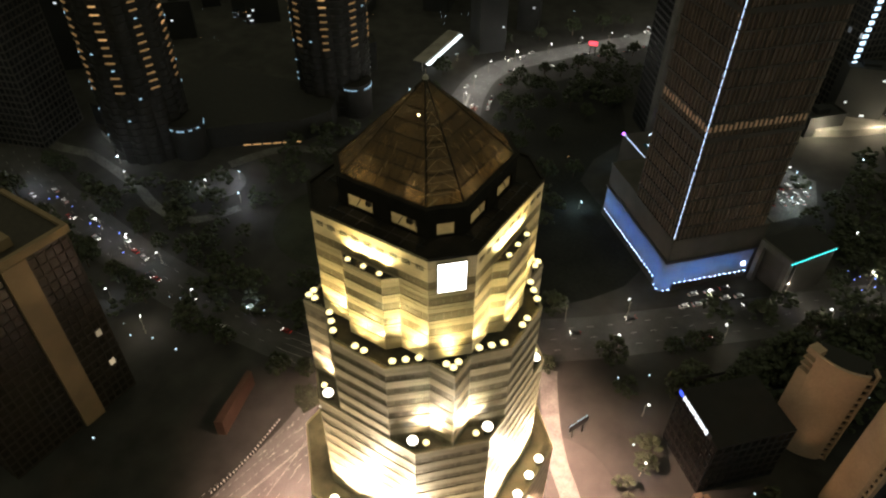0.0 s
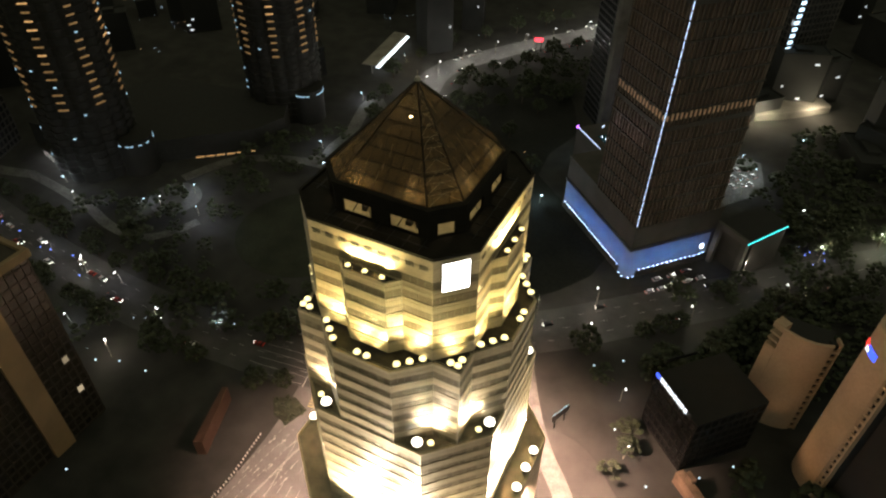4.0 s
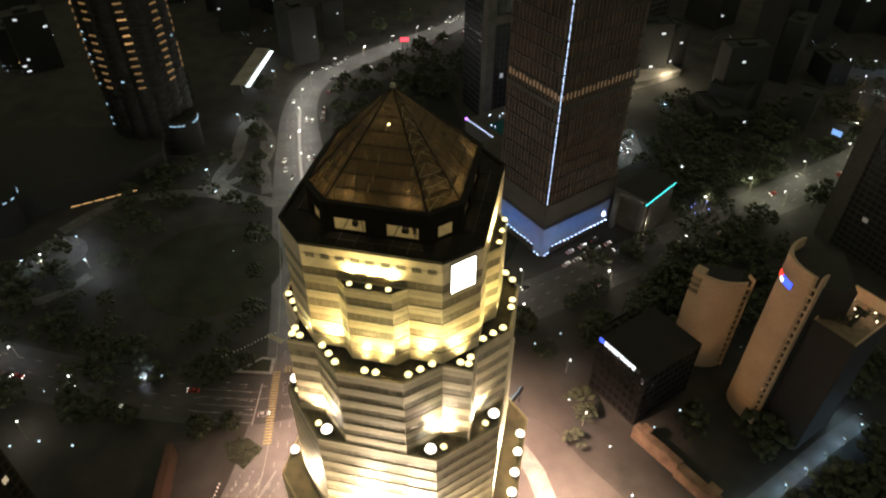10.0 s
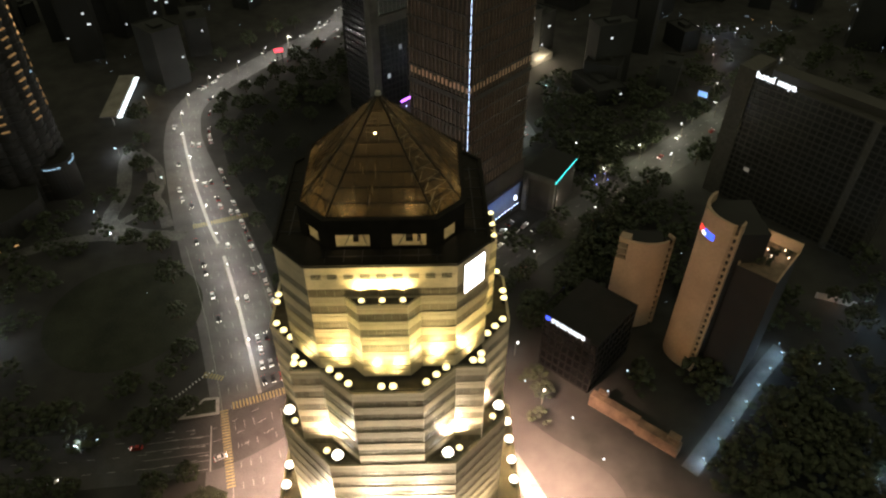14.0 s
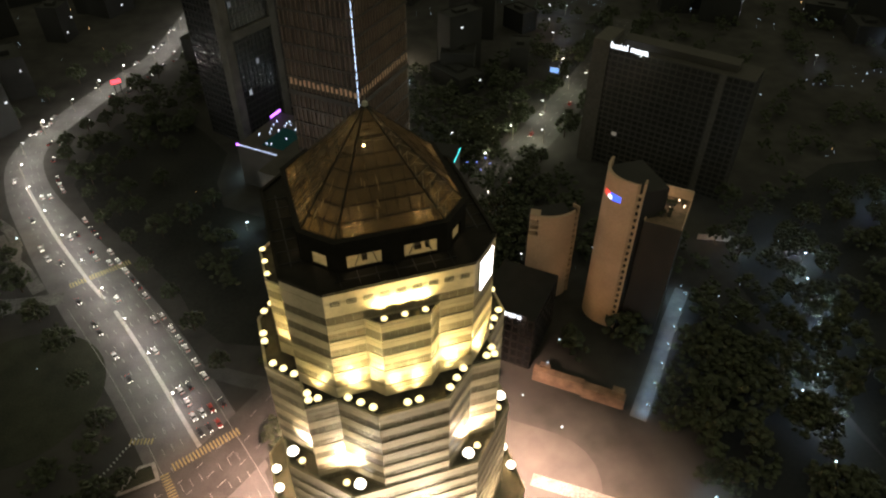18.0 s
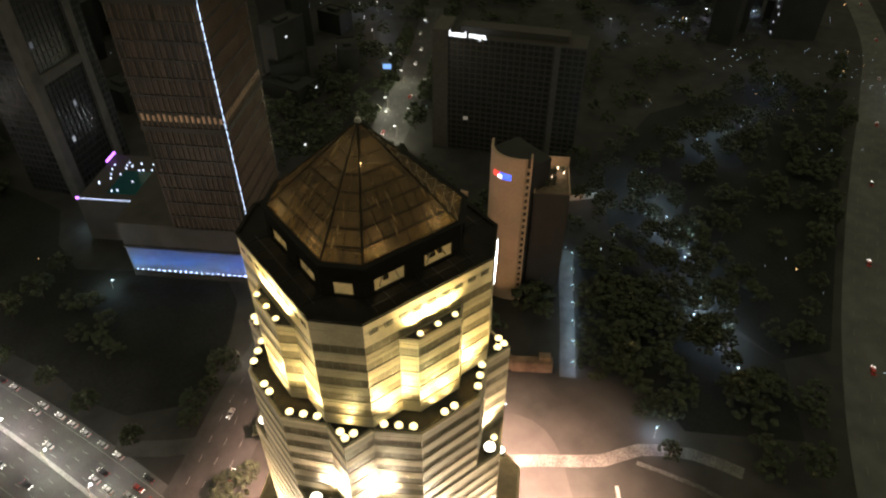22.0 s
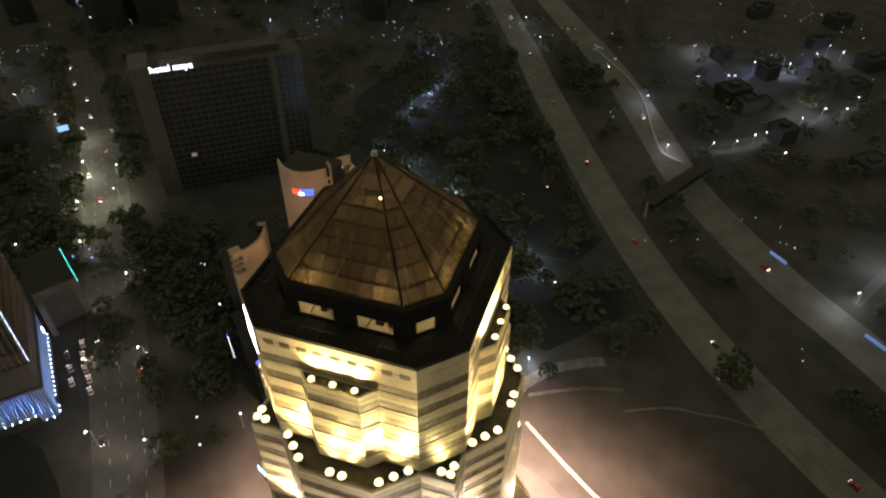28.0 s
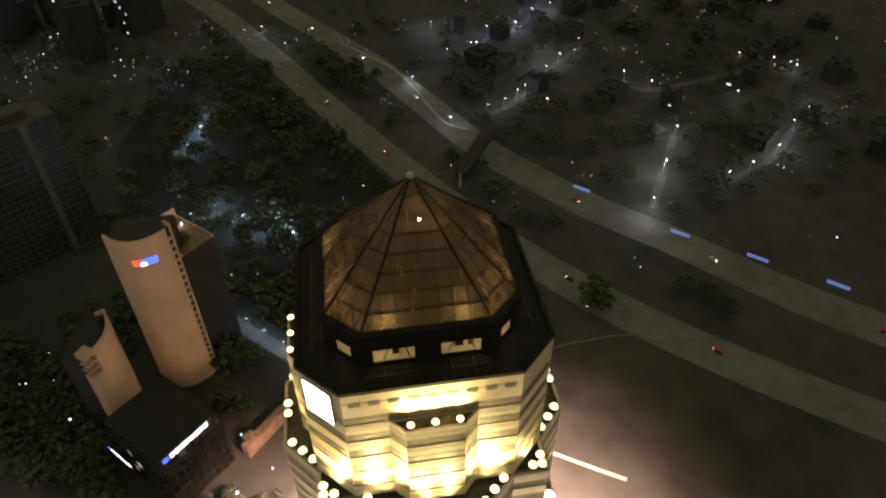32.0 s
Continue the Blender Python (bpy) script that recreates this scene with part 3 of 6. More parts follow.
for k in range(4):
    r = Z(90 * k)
    ring_y = []
    for s in (-1, 1):
        o0, o1 = Vector((s * BAY2_IN, -S2)), Vector((s * BAY2_OUT, -A3))
        for f in (0.22, 0.52, 0.82):
            p = o0.lerp(o1, f)
            put_flood(flood_y, r @ T(p.x - s * 0.55, p.y + 0.6, 115.0))
        put_flood(flood_y, r @ T(s * 1.1, -A3 + 0.8, 115.0))
    for dx, dy in ((-2.6, 0.9), (-0.9, 2.6), (-1.0, 0.9)):
        put_flood(flood_y, r @ T(S2 + dx, -S2 + dy, 115.0))
    for x in (-3.6, 0.0, 3.6):
        put_flood(flood_s, r @ T(x, -BAY_Y + 0.55, 134.55))
    for s in (-1, 1):
        put_flood(flood_w, r @ T(s * 11.6, -23.4, 91.0))
        put_flood(flood_y, r @ T(s * 14.1, -21.9, 91.0))
        put_flood(flood_w, r @ T(s * 9.0, -29.6, 55.9))
        put_flood(flood_w, r @ T(s * 3.2, -29.6, 55.9))

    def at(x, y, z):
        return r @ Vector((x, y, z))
    # upper tier: broad washes from the terrace edge and hot pools close to the walls
    for s in (-1, 1):
        spot("flood_or_fill", at(s * 9.6, -21.8, 117.0), at(s * 8.8, -19.1, 131.5), 14000, YEL, 112, 1.0, 0.4)
        for x in (8.3, 11.2):
            spot("flood_or_fill", at(s * x, -20.3, 116.6), at(s * x, -19.1, 119.2), 330, YEL, 130, 0.9, 0.2)
        spot("flood_or_fill", at(s * 2.2, -23.8, 117.0), at(s * 2.0, -21.4, 127.5), 5200, YEL, 108, 1.0, 0.3)
        spot("flood_or_fill", at(s * 1.6, -22.3, 116.4), at(s * 1.6, -21.4, 118.2), 380, YEL, 130, 0.9, 0.2)
        spot("flood_or_fill", at(s * 11.0, -23.0, 93.4), at(s * 9.9, -21.6, 98.5), 19000, WARM, 130, 0.9, 0.4)
        spot("flood_or_fill", at(s * 13.6, -21.6, 93.8), at(s * 14.5, -19.1, 101), 11000, WARM, 130, 0.9, 0.4)
        spot("flood_or_fill", at(s * 6.0, -29.4, 57.6), at(s * 6.0, -25.0, 70), 85000, WARM, 125, 0.9, 0.6)
    for x in (-3.6, 0.0, 3.6):
        spot("flood_or_fill", at(x, -20.05, 136.3), at(x, -19.1, 139.0), 3500, YEL, 140, 0.9, 0.2)
    spot("flood_or_fill", at(17.9, -17.9, 117.2), at(16.0, -16.0, 130), (8400, 8400, 8400, 1300)[k], YEL, 110, 0.9, 0.3)
    spot("flood_or_fill", at(16.8, -16.8, 116.4), at(16.05, -16.05, 118.4), 700, YEL, 130, 0.9, 0.2)
    spot("flood_or_fill", at(17.5, -26.0, 57.6), at(19.0, -19.0, 72), 38000, WARM, 120, 0.9, 0.6)
    # added fill spots light forecourt and streets in place of the glowing haze
    spot("flood_or_fill", at(0, -33.0, 54.0), at(0, -50.0, 0), (1000000, 1350000, 700000, 330000)[k], (1.0, 0.64, 0.47), (90, 84, 76, 76)[k], 1.0, 1.5)
    spot("flood_or_fill", at(24.5, -24.5, 54.0), at(36.5, -36.5, 0), (1050000, 720000, 560000, 300000)[k], (1.0, 0.64, 0.47), (90, 84, 76, 76)[k], 1.0, 1.5)

# ---- ground and roads ----
bm = bmesh.new()
quad_box(bm, -1600, -1600, -2, 1900, 2200, -0.05)
tagged(part("ground", bm, GROUND), "dark city ground, mostly unlit", "ground", kind="structure")


def strip(name, line, width, z, material, label="", cat="road", thick=0.25):
    """A ribbon of constant width along a smoothed line, as a thin slab."""
    pts = [Vector((*p, 0)) for p in line]
    sm = []
    n = len(pts)
    for i in range(n - 1):
        p0, p1, p2, p3 = pts[max(i - 1, 0)], pts[i], pts[i + 1], pts[min(i + 2, n - 1)]
        k = max(2, int((p2 - p1).length / 8))
        for j in range(k):
            t = j / k
            sm.append(0.5 * ((2 * p1) + (p2 - p0) * t + (2 * p0 - 5 * p1 + 4 * p2 - p3) * t * t + (3 * p1 - p0 - 3 * p2 + p3) * t ** 3))
    sm.append(pts[-1])
    bm = bmesh.new()
    rows = []
    for i, p in enumerate(sm):
        d = (sm[min(i + 1, len(sm) - 1)] - sm[max(i - 1, 0)]).normalized()
        nrm = Vector((-d.y, d.x, 0))
        w = (width if not isinstance(width, (list, tuple)) else np.interp(i / (len(sm) - 1), np.linspace(0, 1, len(width)), width)) / 2
        rows.append([bm.verts.new((*(p + nrm * s).xy, zz)) for s, zz in ((w, z), (-w, z), (-w, z - thick), (w, z - thick))])
    for a, b in zip(rows, rows[1:]):
        for j in range(4):
            bm.faces.new((a[j], a[(j + 1) % 4], b[(j + 1) % 4], b[j]))
    bm.faces.new(rows[0])
    bm.faces.new(rows[-1][::-1])
    ob = part(name, bm, material)
    if label:
        tagged(ob, label, cat, kind="structure")
    return ob, sm


def dashes(name, line, gap, length, width, z, material, parent, off=0.0):
    """Dashes of road paint along a line, joined."""
    bm = bmesh.new()
    run = 0.0
    for a, b in zip(line, line[1:]):
        d = b - a
        ln = d.length
        if ln < 1e-6:
            continue
        d = d / ln
        nrm = Vector((-d.y, d.x, 0))
        s = 0.0
        while s < ln:
            step = min(1.0, ln - s)
            if gap == 0 or (run % (gap + length)) < length:
                p, q = a + d * s + nrm * off, a + d * (s + step) + nrm * off
                vs = [bm.verts.new((*(v + nrm * w).xy, z)) for v, w in ((p, width / 2), (p, -width / 2), (q, -width / 2), (q, width / 2))]
                bm.faces.new(vs)
            run += step
            s += step
    return part(name, bm, material, parent)


AV = [(-38, -40), (-46, 20), (-62, 70), (-80, 118), (-103, 171), (-124, 218), (-143, 268), (-146, 310), (-120, 358), (-95, 394), (-70, 430), (-40, 520)]
av, av_line = strip("road_avenue", AV, (30, 34, 36, 36, 36, 34, 28, 22, 19, 18, 18, 18, 18, 18), 0.0, ASPHALT_B, "wide multi-lane avenue of grey asphalt under street lamps")
strip("road_avenue", [(-38.2, -39.5), (-32, -85), (-20, -140), (0, -200), (40, -300)], 30, 0.0, ASPHALT_B, "wide avenue running on past the tower")
CROSS = [(-340, 64), (-300, 52), (-240, 42), (-190, 37), (-150, 36), (-118, 37), (-72, 44), (-38, 68), (-8, 95), (14, 112), (42, 137), (77, 168), (130, 215), (170, 250), (235, 312), (300, 380)]
cr, cr_line = strip("road_cross", CROSS, 24, 0.012, ASPHALT, "cross street of dark asphalt lined with trees")
for off in (-6, 0, 6):
    dashes("lane_dash", cr_line, 6, 3, 0.2, 0.04, PAINT, cr, off)
strip("road_side", [(-56, 104), (-40, 92), (-25, 86), (-6, 92), (6, 106)], 7, 0.022, ASPHALT, "short side lane beside the avenue")
for off in (-14, -10.5, -7, -3.5, 3.5, 7, 10.5, 14):
    dashes("lane_dash", av_line[3:] if abs(off) < 8 else av_line[3:26], 6 if abs(off) < 13.9 else 0, 3, 0.16, 0.035, PAINT, av, off)
HW1 = [(10, -230), (60, -165), (110, -112), (160, -72), (215, -38), (280, -4), (350, 30), (440, 72), (540, 125), (680, 230)]
HW2 = [(60, -245), (110, -190), (160, -148), (200, -112), (262, -70), (330, -40), (400, -8), (500, 50), (620, 120), (760, 230)]
hw1, h1 = strip("road_highway", HW1, 20, 0.0, ASPHALT_H, "dull grey carriageway of an urban highway")
hw2, h2 = strip("road_highway", HW2, 22, 0.012, ASPHALT_H, "second dull carriageway of an urban highway")
WORN = surf("worn_lane_paint", (0.16, 0.16, 0.15), rough=0.9, var=0.5, scale=0.3)
for hw, h in ((hw1, h1), (hw2, h2)):
    for off in (-5, 0, 5):
        dashes("lane_dash", h, 8, 4, 0.22, 0.04, WORN, hw, off)


def crosswalk(p, q, depth):
    m, length = wall_frame(p, q)
    bm = bmesh.new()
    n = int(length / 1.3)
    for i in range(n):
        quad_box(bm, i * 1.3, -depth / 2, 0.03, i * 1.3 + 0.65, depth / 2, 0.045, m)
    tagged(part("crosswalk", bm, YPAINT), "faded yellow zebra crossing painted on asphalt", "crosswalk", kind="structure")


crosswalk((-69, 60), (-44, 69), 3.6)
crosswalk((-113, 174), (-86, 184), 3.6)
crosswalk((-84, 76), (-75, 73.5), 2.6)
crosswalk((-72, 58), (-62, 24), 3.0)
# central reserve with low planters
med, _ = strip("median", [(-59.5, 66), (-79, 118), (-92, 150)], 1.6, 0.22, KERB, "narrow raised concrete median of the avenue", "kerb", 0.3)
med, _ = strip("median", [(-97, 160), (-103, 171), (-124, 218), (-143, 268)], 1.6, 0.22, KERB, "narrow raised concrete median of the avenue", "kerb", 0.3)

# ---- the hotel tower with the blue-lit podium ----
def facade_block(parent, name, corner, u_ang, lu, lv, z0, z1, floor, bay, wall, pane, fin=0.0, label="", belts=(), band=None):
    """A block with floor slabs, fins and recessed panes on its four sides; u along u_ang, v to its left."""
    m = T(*corner) @ Z(u_ang)
    bm = bmesh.new()
    quad_box(bm, 0.3, 0.3, z0, lu - 0.3, lv - 0.3, z1 + 0.2)
    body = part("wall", bm, wall, parent, label, m=m)
    n = max(1, int((z1 - z0) / floor))
    slabs = {}
    for i in range(n + 1):
        th = 0.9 if i not in belts else 2.2
        if th not in slabs:
            bm = bmesh.new()
            o = 0.0 if band is None else fin + 0.12
            quad_box(bm, -o, -o, -th / 2, lu + o, lv + o, th / 2)
            slabs[th] = mesh_of("floor_slab", bm, band or wall)
        part("floor_slab", slabs[th], None, body, m=T(0, 0, max(z0 + (z1 - z0) * i / n, z0 + th / 2 + 0.01)))
    bm = bmesh.new()
    quad_box(bm, -0.2, -fin - 0.02, z0 + 0.02, 0.2, 0.5, z1)
    post = mesh_of("fin", bm, wall)
    for (ln, off, a) in ((lu, (0, 0), 0), (lv, (lu, 0), 90), (lu, (lu, lv), 180), (lv, (0, lv), 270)):
        k = max(1, round(ln / bay))
        for j in range(k):
            part("fin", post, None, body, m=T(*off) @ Z(a) @ T(ln * (j + 0.02) / k + 0.15, 0, 0))
    bm = bmesh.new()
    ku, kv = max(1, round(lu / bay)), max(1, round(lv / bay))
    for i in range(n):
        a = z0 + (z1 - z0) * i / n + 0.45
        b = z0 + (z1 - z0) * (i + 1) / n - 0.45
        for j in range(ku):
            s0, s1 = lu * j / ku + 0.25, lu * (j + 1) / ku - 0.25
            quad_box(bm, s0, 0.2, a, s1, 0.28, b)
        for j in range(kv):
            s0, s1 = lv * j / kv + 0.25, lv * (j + 1) / kv - 0.25
            quad_box(bm, 0.2, s0, a, 0.28, s1, b)
            quad_box(bm, lu - 0.28, s0, a, lu - 0.2, s1, b)
        for j in range(ku):
            s0, s1 = lu * j / ku + 0.25, lu * (j + 1) / ku - 0.25
            quad_box(bm, s0, lv - 0.28, a, s1, lv - 0.2, b)
    tagged(part("window_pane", bm, pane, body), kind="stuff")
    return body


FIN_WALL = surf("brown_metal_fins", (0.13, 0.10, 0.078), rough=0.55, metal=0.15, var=0.25, scale=0.1)
FIN_PANE = lit_windows("brown_hotel_glass", (0.05, 0.044, 0.038), (1.0, 0.66, 0.44), 0.95, 0.006)
hotel_w = thing("hotel_tower", "tall brown finned hotel tower with a white corner light line", "tower")
HU = 47.0
facade_block(hotel_w, "shaft", (26.5, 153.5, 0), HU, 44, 34, 30, 175, 7.25, 2.2, FIN_WALL, FIN_PANE, 0.45, "brown vertical fins and dark floors", belts=(7, 14), band=surf("dark_bronze_floor_band", (0.03, 0.026, 0.022), rough=0.6, var=0.25, scale=0.1))
SLOT = glow("warm_slot_light", (1.0, 0.66, 0.44), 0.009)
bm = bmesh.new()
for i in range(20):
    quad_box(bm, 0.7 + i * 2.2, -0.16, 84.2, 1.7 + i * 2.2, 0.15, 86.4 + (i * 7 % 4) * 0.5, T(26.5, 153.5, 0) @ Z(HU))
    if i < 15:
        quad_box(bm, -0.16, 0.7 + i * 2.26, 84.2, 0.15, 1.7 + i * 2.26, 86.4 + (i * 5 % 4) * 0.5, T(26.5, 153.5, 0) @ Z(HU))
tagged(part("lit_slot", bm, SLOT, hotel_w, "warm lit slots in a service storey"), kind="stuff")
LINE = glow("cold_white_light_line", (0.50, 0.68, 1.0), 1.5)
bm = bmesh.new()
for i in range(40):
    quad_box(bm, -0.66, -0.66, 32 + 3.6 * i, -0.46, -0.46, 34.9 + 3.6 * i, T(26.5, 153.5, 0) @ Z(HU))
part("light_line", bm, LINE, hotel_w, "broken vertical line of cold white light")
podium = thing("hotel_podium", "dark hotel podium with fluted walls washed in blue light", "building")
PODW = surf("grey_fluted_wall", (0.22, 0.22, 0.24), rough=0.7, var=0.15, scale=0.2)
bm = bmesh.new()
mp = T(26.5, 153.5, 0) @ Z(HU)
quad_box(bm, 0.6, 0.6, 0, 48, 62, 29.5, mp)
part("wall", bm, DARKWALL, podium, "dark podium block")
for z0, z1, pr in ((16.6, 17.6, -0.25), (29.55, 30.8, 0.2)):
    bm = bmesh.new()
    quad_box(bm, pr, pr, z0, 48.3, 62.3, z1, mp)
    part("ledge", bm, DARKWALL, podium)
bm = bmesh.new()
for x in (0.0, 0.9):
    quad_box(bm, 40.6 + x, -0.5, 8.2, 41.0 + x, -0.1, 9.8, mp)
quad_box(bm, 40.6, -0.5, 7.7, 42.4, -0.1, 8.2, mp)
part("sign", bm, glow("white_podium_sign", (0.8, 0.9, 1.0), 4.0), podium, "small white sign shape")
bm = bmesh.new()
quad_box(bm, 0.0, 0.0, 0, 0.6, 0.55, 16.55)
flute = mesh_of("wall_flute", bm, PODW)
for i in range(60):
    part("wall_flute", flute, None, podium, m=mp @ T(0, 0.4 + i * 1.02))
for i in range(44):
    part("wall_flute", flute, None, podium, m=mp @ T(0.4 + i * 1.02, 0))
BLUELED = glow("blue_white_led", (0.50, 0.68, 1.0), 8.0)
PLINTH = 3.9
for wall_run, axis in ((61, 1), (45, 0)):
    bm = bmesh.new()
    if axis:
        quad_box(bm, -0.75, 5.6, 0, -0.02, wall_run, PLINTH - 0.1, mp)
    else:
        quad_box(bm, 5.6, -0.75, 0, wall_run, -0.02, PLINTH - 0.1, mp)
    part("plinth", bm, DARKWALL, podium, "dark plinth under the blue-lit wall")


def uplight_at(k, axis):
    """Place of the k-th uplight on the side along u (axis 0) or v (axis 1): along, and its height."""
    return 1.7 + 2.6 * k, (0.3 if k < 2 else PLINTH)


bm = bmesh.new()
for n_row, axis in ((23, 1), (17, 0)):
    for i in range(n_row):
        a, z = uplight_at(i, axis)
        if axis:
            quad_box(bm, -0.68, a - 0.15, z - 0.1, -0.38, a + 0.15, z + 0.25, mp)
        else:
            quad_box(bm, a - 0.15, -0.68, z - 0.1, a + 0.15, -0.38, z + 0.25, mp)
tagged(part("uplight_row", bm, BLUELED), "row of small blue-white uplights along the podium", "light", kind="stuff")


BLUE = (0.07, 0.27, 1.0)
for n_row, axis in ((23, 1), (17, 0)):
    for i in range(n_row):
        a, z = uplight_at(i, axis)
        eye, aim = ((-0.33, a, z + 0.3), (-0.05, a, z + 5.3)) if axis else ((a, -0.33, z + 0.3), (a, -0.05, z + 5.3))
        spot("blue_uplight", mp @ Vector(eye), mp @ Vector(aim), 24000 + 26000 * (i * 7 % 5) / 4, BLUE, 20, 1.0, 0.03)

# gate-like annexe with a teal light strip
# dim copy of the concrete: weak light on these frames put into the colour
CONC_DIM = surf("dimmed_concrete", (0.10, 0.095, 0.088), rough=0.9, var=0.4, scale=0.12)
annexe = thing("hotel_annexe", "low dark annexe framed by pale piers with a teal light strip", "building")
bm = bmesh.new()
ma = T(56.2, 186.4, 0) @ Z(-33)
for x in (2.6, 17.6):
    bm = bmesh.new()
    quad_box(bm, x, 0, 0, x + 2.4, 2.4, 21, ma)
    part("pier", bm, CONC_DIM, annexe, "grey concrete pier")
bm = bmesh.new()
quad_box(bm, 2.6, 0, 21.01, 20, 1.6, 24, ma)
part("lintel", bm, CONC_DIM, annexe, "grey concrete lintel")
bm = bmesh.new()
quad_box(bm, 2.8, 5, 0, 19.8, 28, 20.98, ma)
part("wall", bm, DARKWALL, annexe, "dark recessed walls")
bm = bmesh.new()
quad_box(bm, 2.6, 1.62, 21.0, 20, 28.4, 23.6, ma)
part("roof", bm, NIGHTWALL, annexe, "dark flat roof slab")
TEAL = glow("teal_light_strip", (0.05, 0.75, 0.72), 1.6)
bm = bmesh.new()
quad_box(bm, 20.02, 0.6, 22.0, 20.25, 28.0, 22.5, ma)
part("light_strip", bm, TEAL, annexe, "teal light strip")

# ---- the orange-lit curved tower and its lower twin ----
ORANGE_W = surf("peach_rendered_wall", (0.44, 0.31, 0.21), rough=0.75, var=0.12, scale=0.08, fine=1.0)


def curved_tower(name, p, q, sag, depth, h, label, slots):
    """A slab tower whose front bulges by sag from p to q, with a ledge column at q and a pier at p."""
    e = thing(name, label, "tower")
    P, Q = Vector(p), Vector(q)
    u = (Q - P).normalized()
    nrm = Vector((-u.y, u.x))
    n = 24
    arc = [P.lerp(Q, i / n) - nrm * (sag * 4 * (i / n) * (1 - i / n)) for i in range(n + 1)]
    bm = bmesh.new()
    prism(bm, [tuple(v) for v in arc] + [tuple(v + nrm * 1.2) for v in arc[::-1]], 0, h)
    part("curved_wall", bm, ORANGE_W, e, "peach-coloured bulging wall lit from below")
    # coloured near-black, as the floods should show on the front only
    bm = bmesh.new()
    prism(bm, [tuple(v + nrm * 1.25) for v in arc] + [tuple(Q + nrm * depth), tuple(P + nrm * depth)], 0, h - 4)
    part("body", bm, NIGHTWALL, e, "body behind the curved wall, coloured near-black as unlit")
    t = (arc[-1] - arc[-2]).normalized()
    m, ln = wall_frame(tuple(Q), tuple(Q + t * 3.0))
    for i in range(int(h / 3.3)):
        bm = bmesh.new()
        quad_box(bm, 0.05, -3, i * 3.3 + 0.4, 2.0, -0.25, i * 3.3 + 1.5, m)
        part("floor_ledge", bm, ORANGE_W, e)
    bm = bmesh.new()
    quad_box(bm, 2.0, -3.5, 0, 2.7, -0.1, h + 1.0, m)
    part("edge_pier", bm, ORANGE_W, e, "thin peach edge pier")
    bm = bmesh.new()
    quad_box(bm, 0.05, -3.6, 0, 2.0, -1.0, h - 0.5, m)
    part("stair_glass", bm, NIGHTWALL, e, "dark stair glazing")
    if slots:
        t0 = (arc[1] - arc[0]).normalized()
        m, ln = wall_frame(tuple(P - t0 * 4.2), tuple(P))
        bm = bmesh.new()
        quad_box(bm, 0, -4, h - 2.0, ln - 0.05, 0.0, h + 0.6, m)
        quad_box(bm, 0, -4, 0, ln - 0.05, 0.0, h - 11, m)
        for i in range(3):
            quad_box(bm, 0, -4, h - 5 - i * 3, ln - 0.05, 0.0, h - 4.2 - i * 3, m)
        part("end_pier", bm, ORANGE_W, e, "peach end pier with open slots")
    return e, nrm


cur, cn = curved_tower("curved_tower", (113.6, 94.5), (113.2, 74.0), 5.8, 14, 75, "tall slab tower with a bulging peach front lit orange", False)
cur2, cn2 = curved_tower("curved_tower", (88.5, 100.5), (104.5, 99.5), 2.2, 12, 47, "lower slab tower with a bulging peach front", True)
for p, q, pw in (((96, 92), (107, 86), 1250), ((99, 72), (109, 79), 1550), ((90, 86), (96, 97), 380)):
    spot("facade_flood", (*p, 2.0), (*q, 42.0), pw, (1.0, 0.62, 0.32), 110, 0.8, 0.5)
SIGN_R, SIGN_B, SIGN_WH = glow("red_sign", (1.0, 0.06, 0.04), 0.9), glow("blue_sign", (0.04, 0.09, 1.0), 1.4), glow("white_sign", (0.85, 0.92, 1.0), 1.5)
sg = thing("facade_sign", "red, white and blue glowing emblem on the peach wall", "sign")


def on_curve(y, out):
    f = (94.5 - y) / 20.5
    return (113.4 - 5.8 * 4 * f * (1 - f) - out, y)


for nm, y0, y1, z0, z1, out, mt in (("red_shape", 85.6, 82.6, 65.2, 67.4, 0.30, SIGN_R), ("white_shape", 83.2, 81.2, 65.0, 66.4, 0.40, SIGN_WH), ("blue_shape", 82.2, 78.0, 64.9, 67.5, 0.34, SIGN_B)):
    bm = bmesh.new()
    front = [on_curve(y0 + (y1 - y0) * i / 6, out) for i in range(7)]
    back = [on_curve(y0 + (y1 - y0) * i / 6, 0.02) for i in range(7)]
    prism(bm, front + back[::-1], z0, z1)
    part(nm, bm, mt, sg)

# ---- bank branch building with two blue-white signs ----
branch = thing("branch_building", "dark low-rise office block with blue and white lit roof signs", "building")
# wall near-black: lack of light on the block put into its colour
facade_block(branch, "block", (53.4, 78.8, 0), -43.5, 24, 30, 0, 27, 4.0, 3.2, surf("night_dark_branch_wall", (0.009, 0.008, 0.007), rough=0.85, var=0.4, scale=0.2), lit_windows("dark_branch_glass", (0.012, 0.012, 0.012), (0.9, 0.8, 0.6), 0.03, 0.4), 0.0, "facade coloured night-dark")


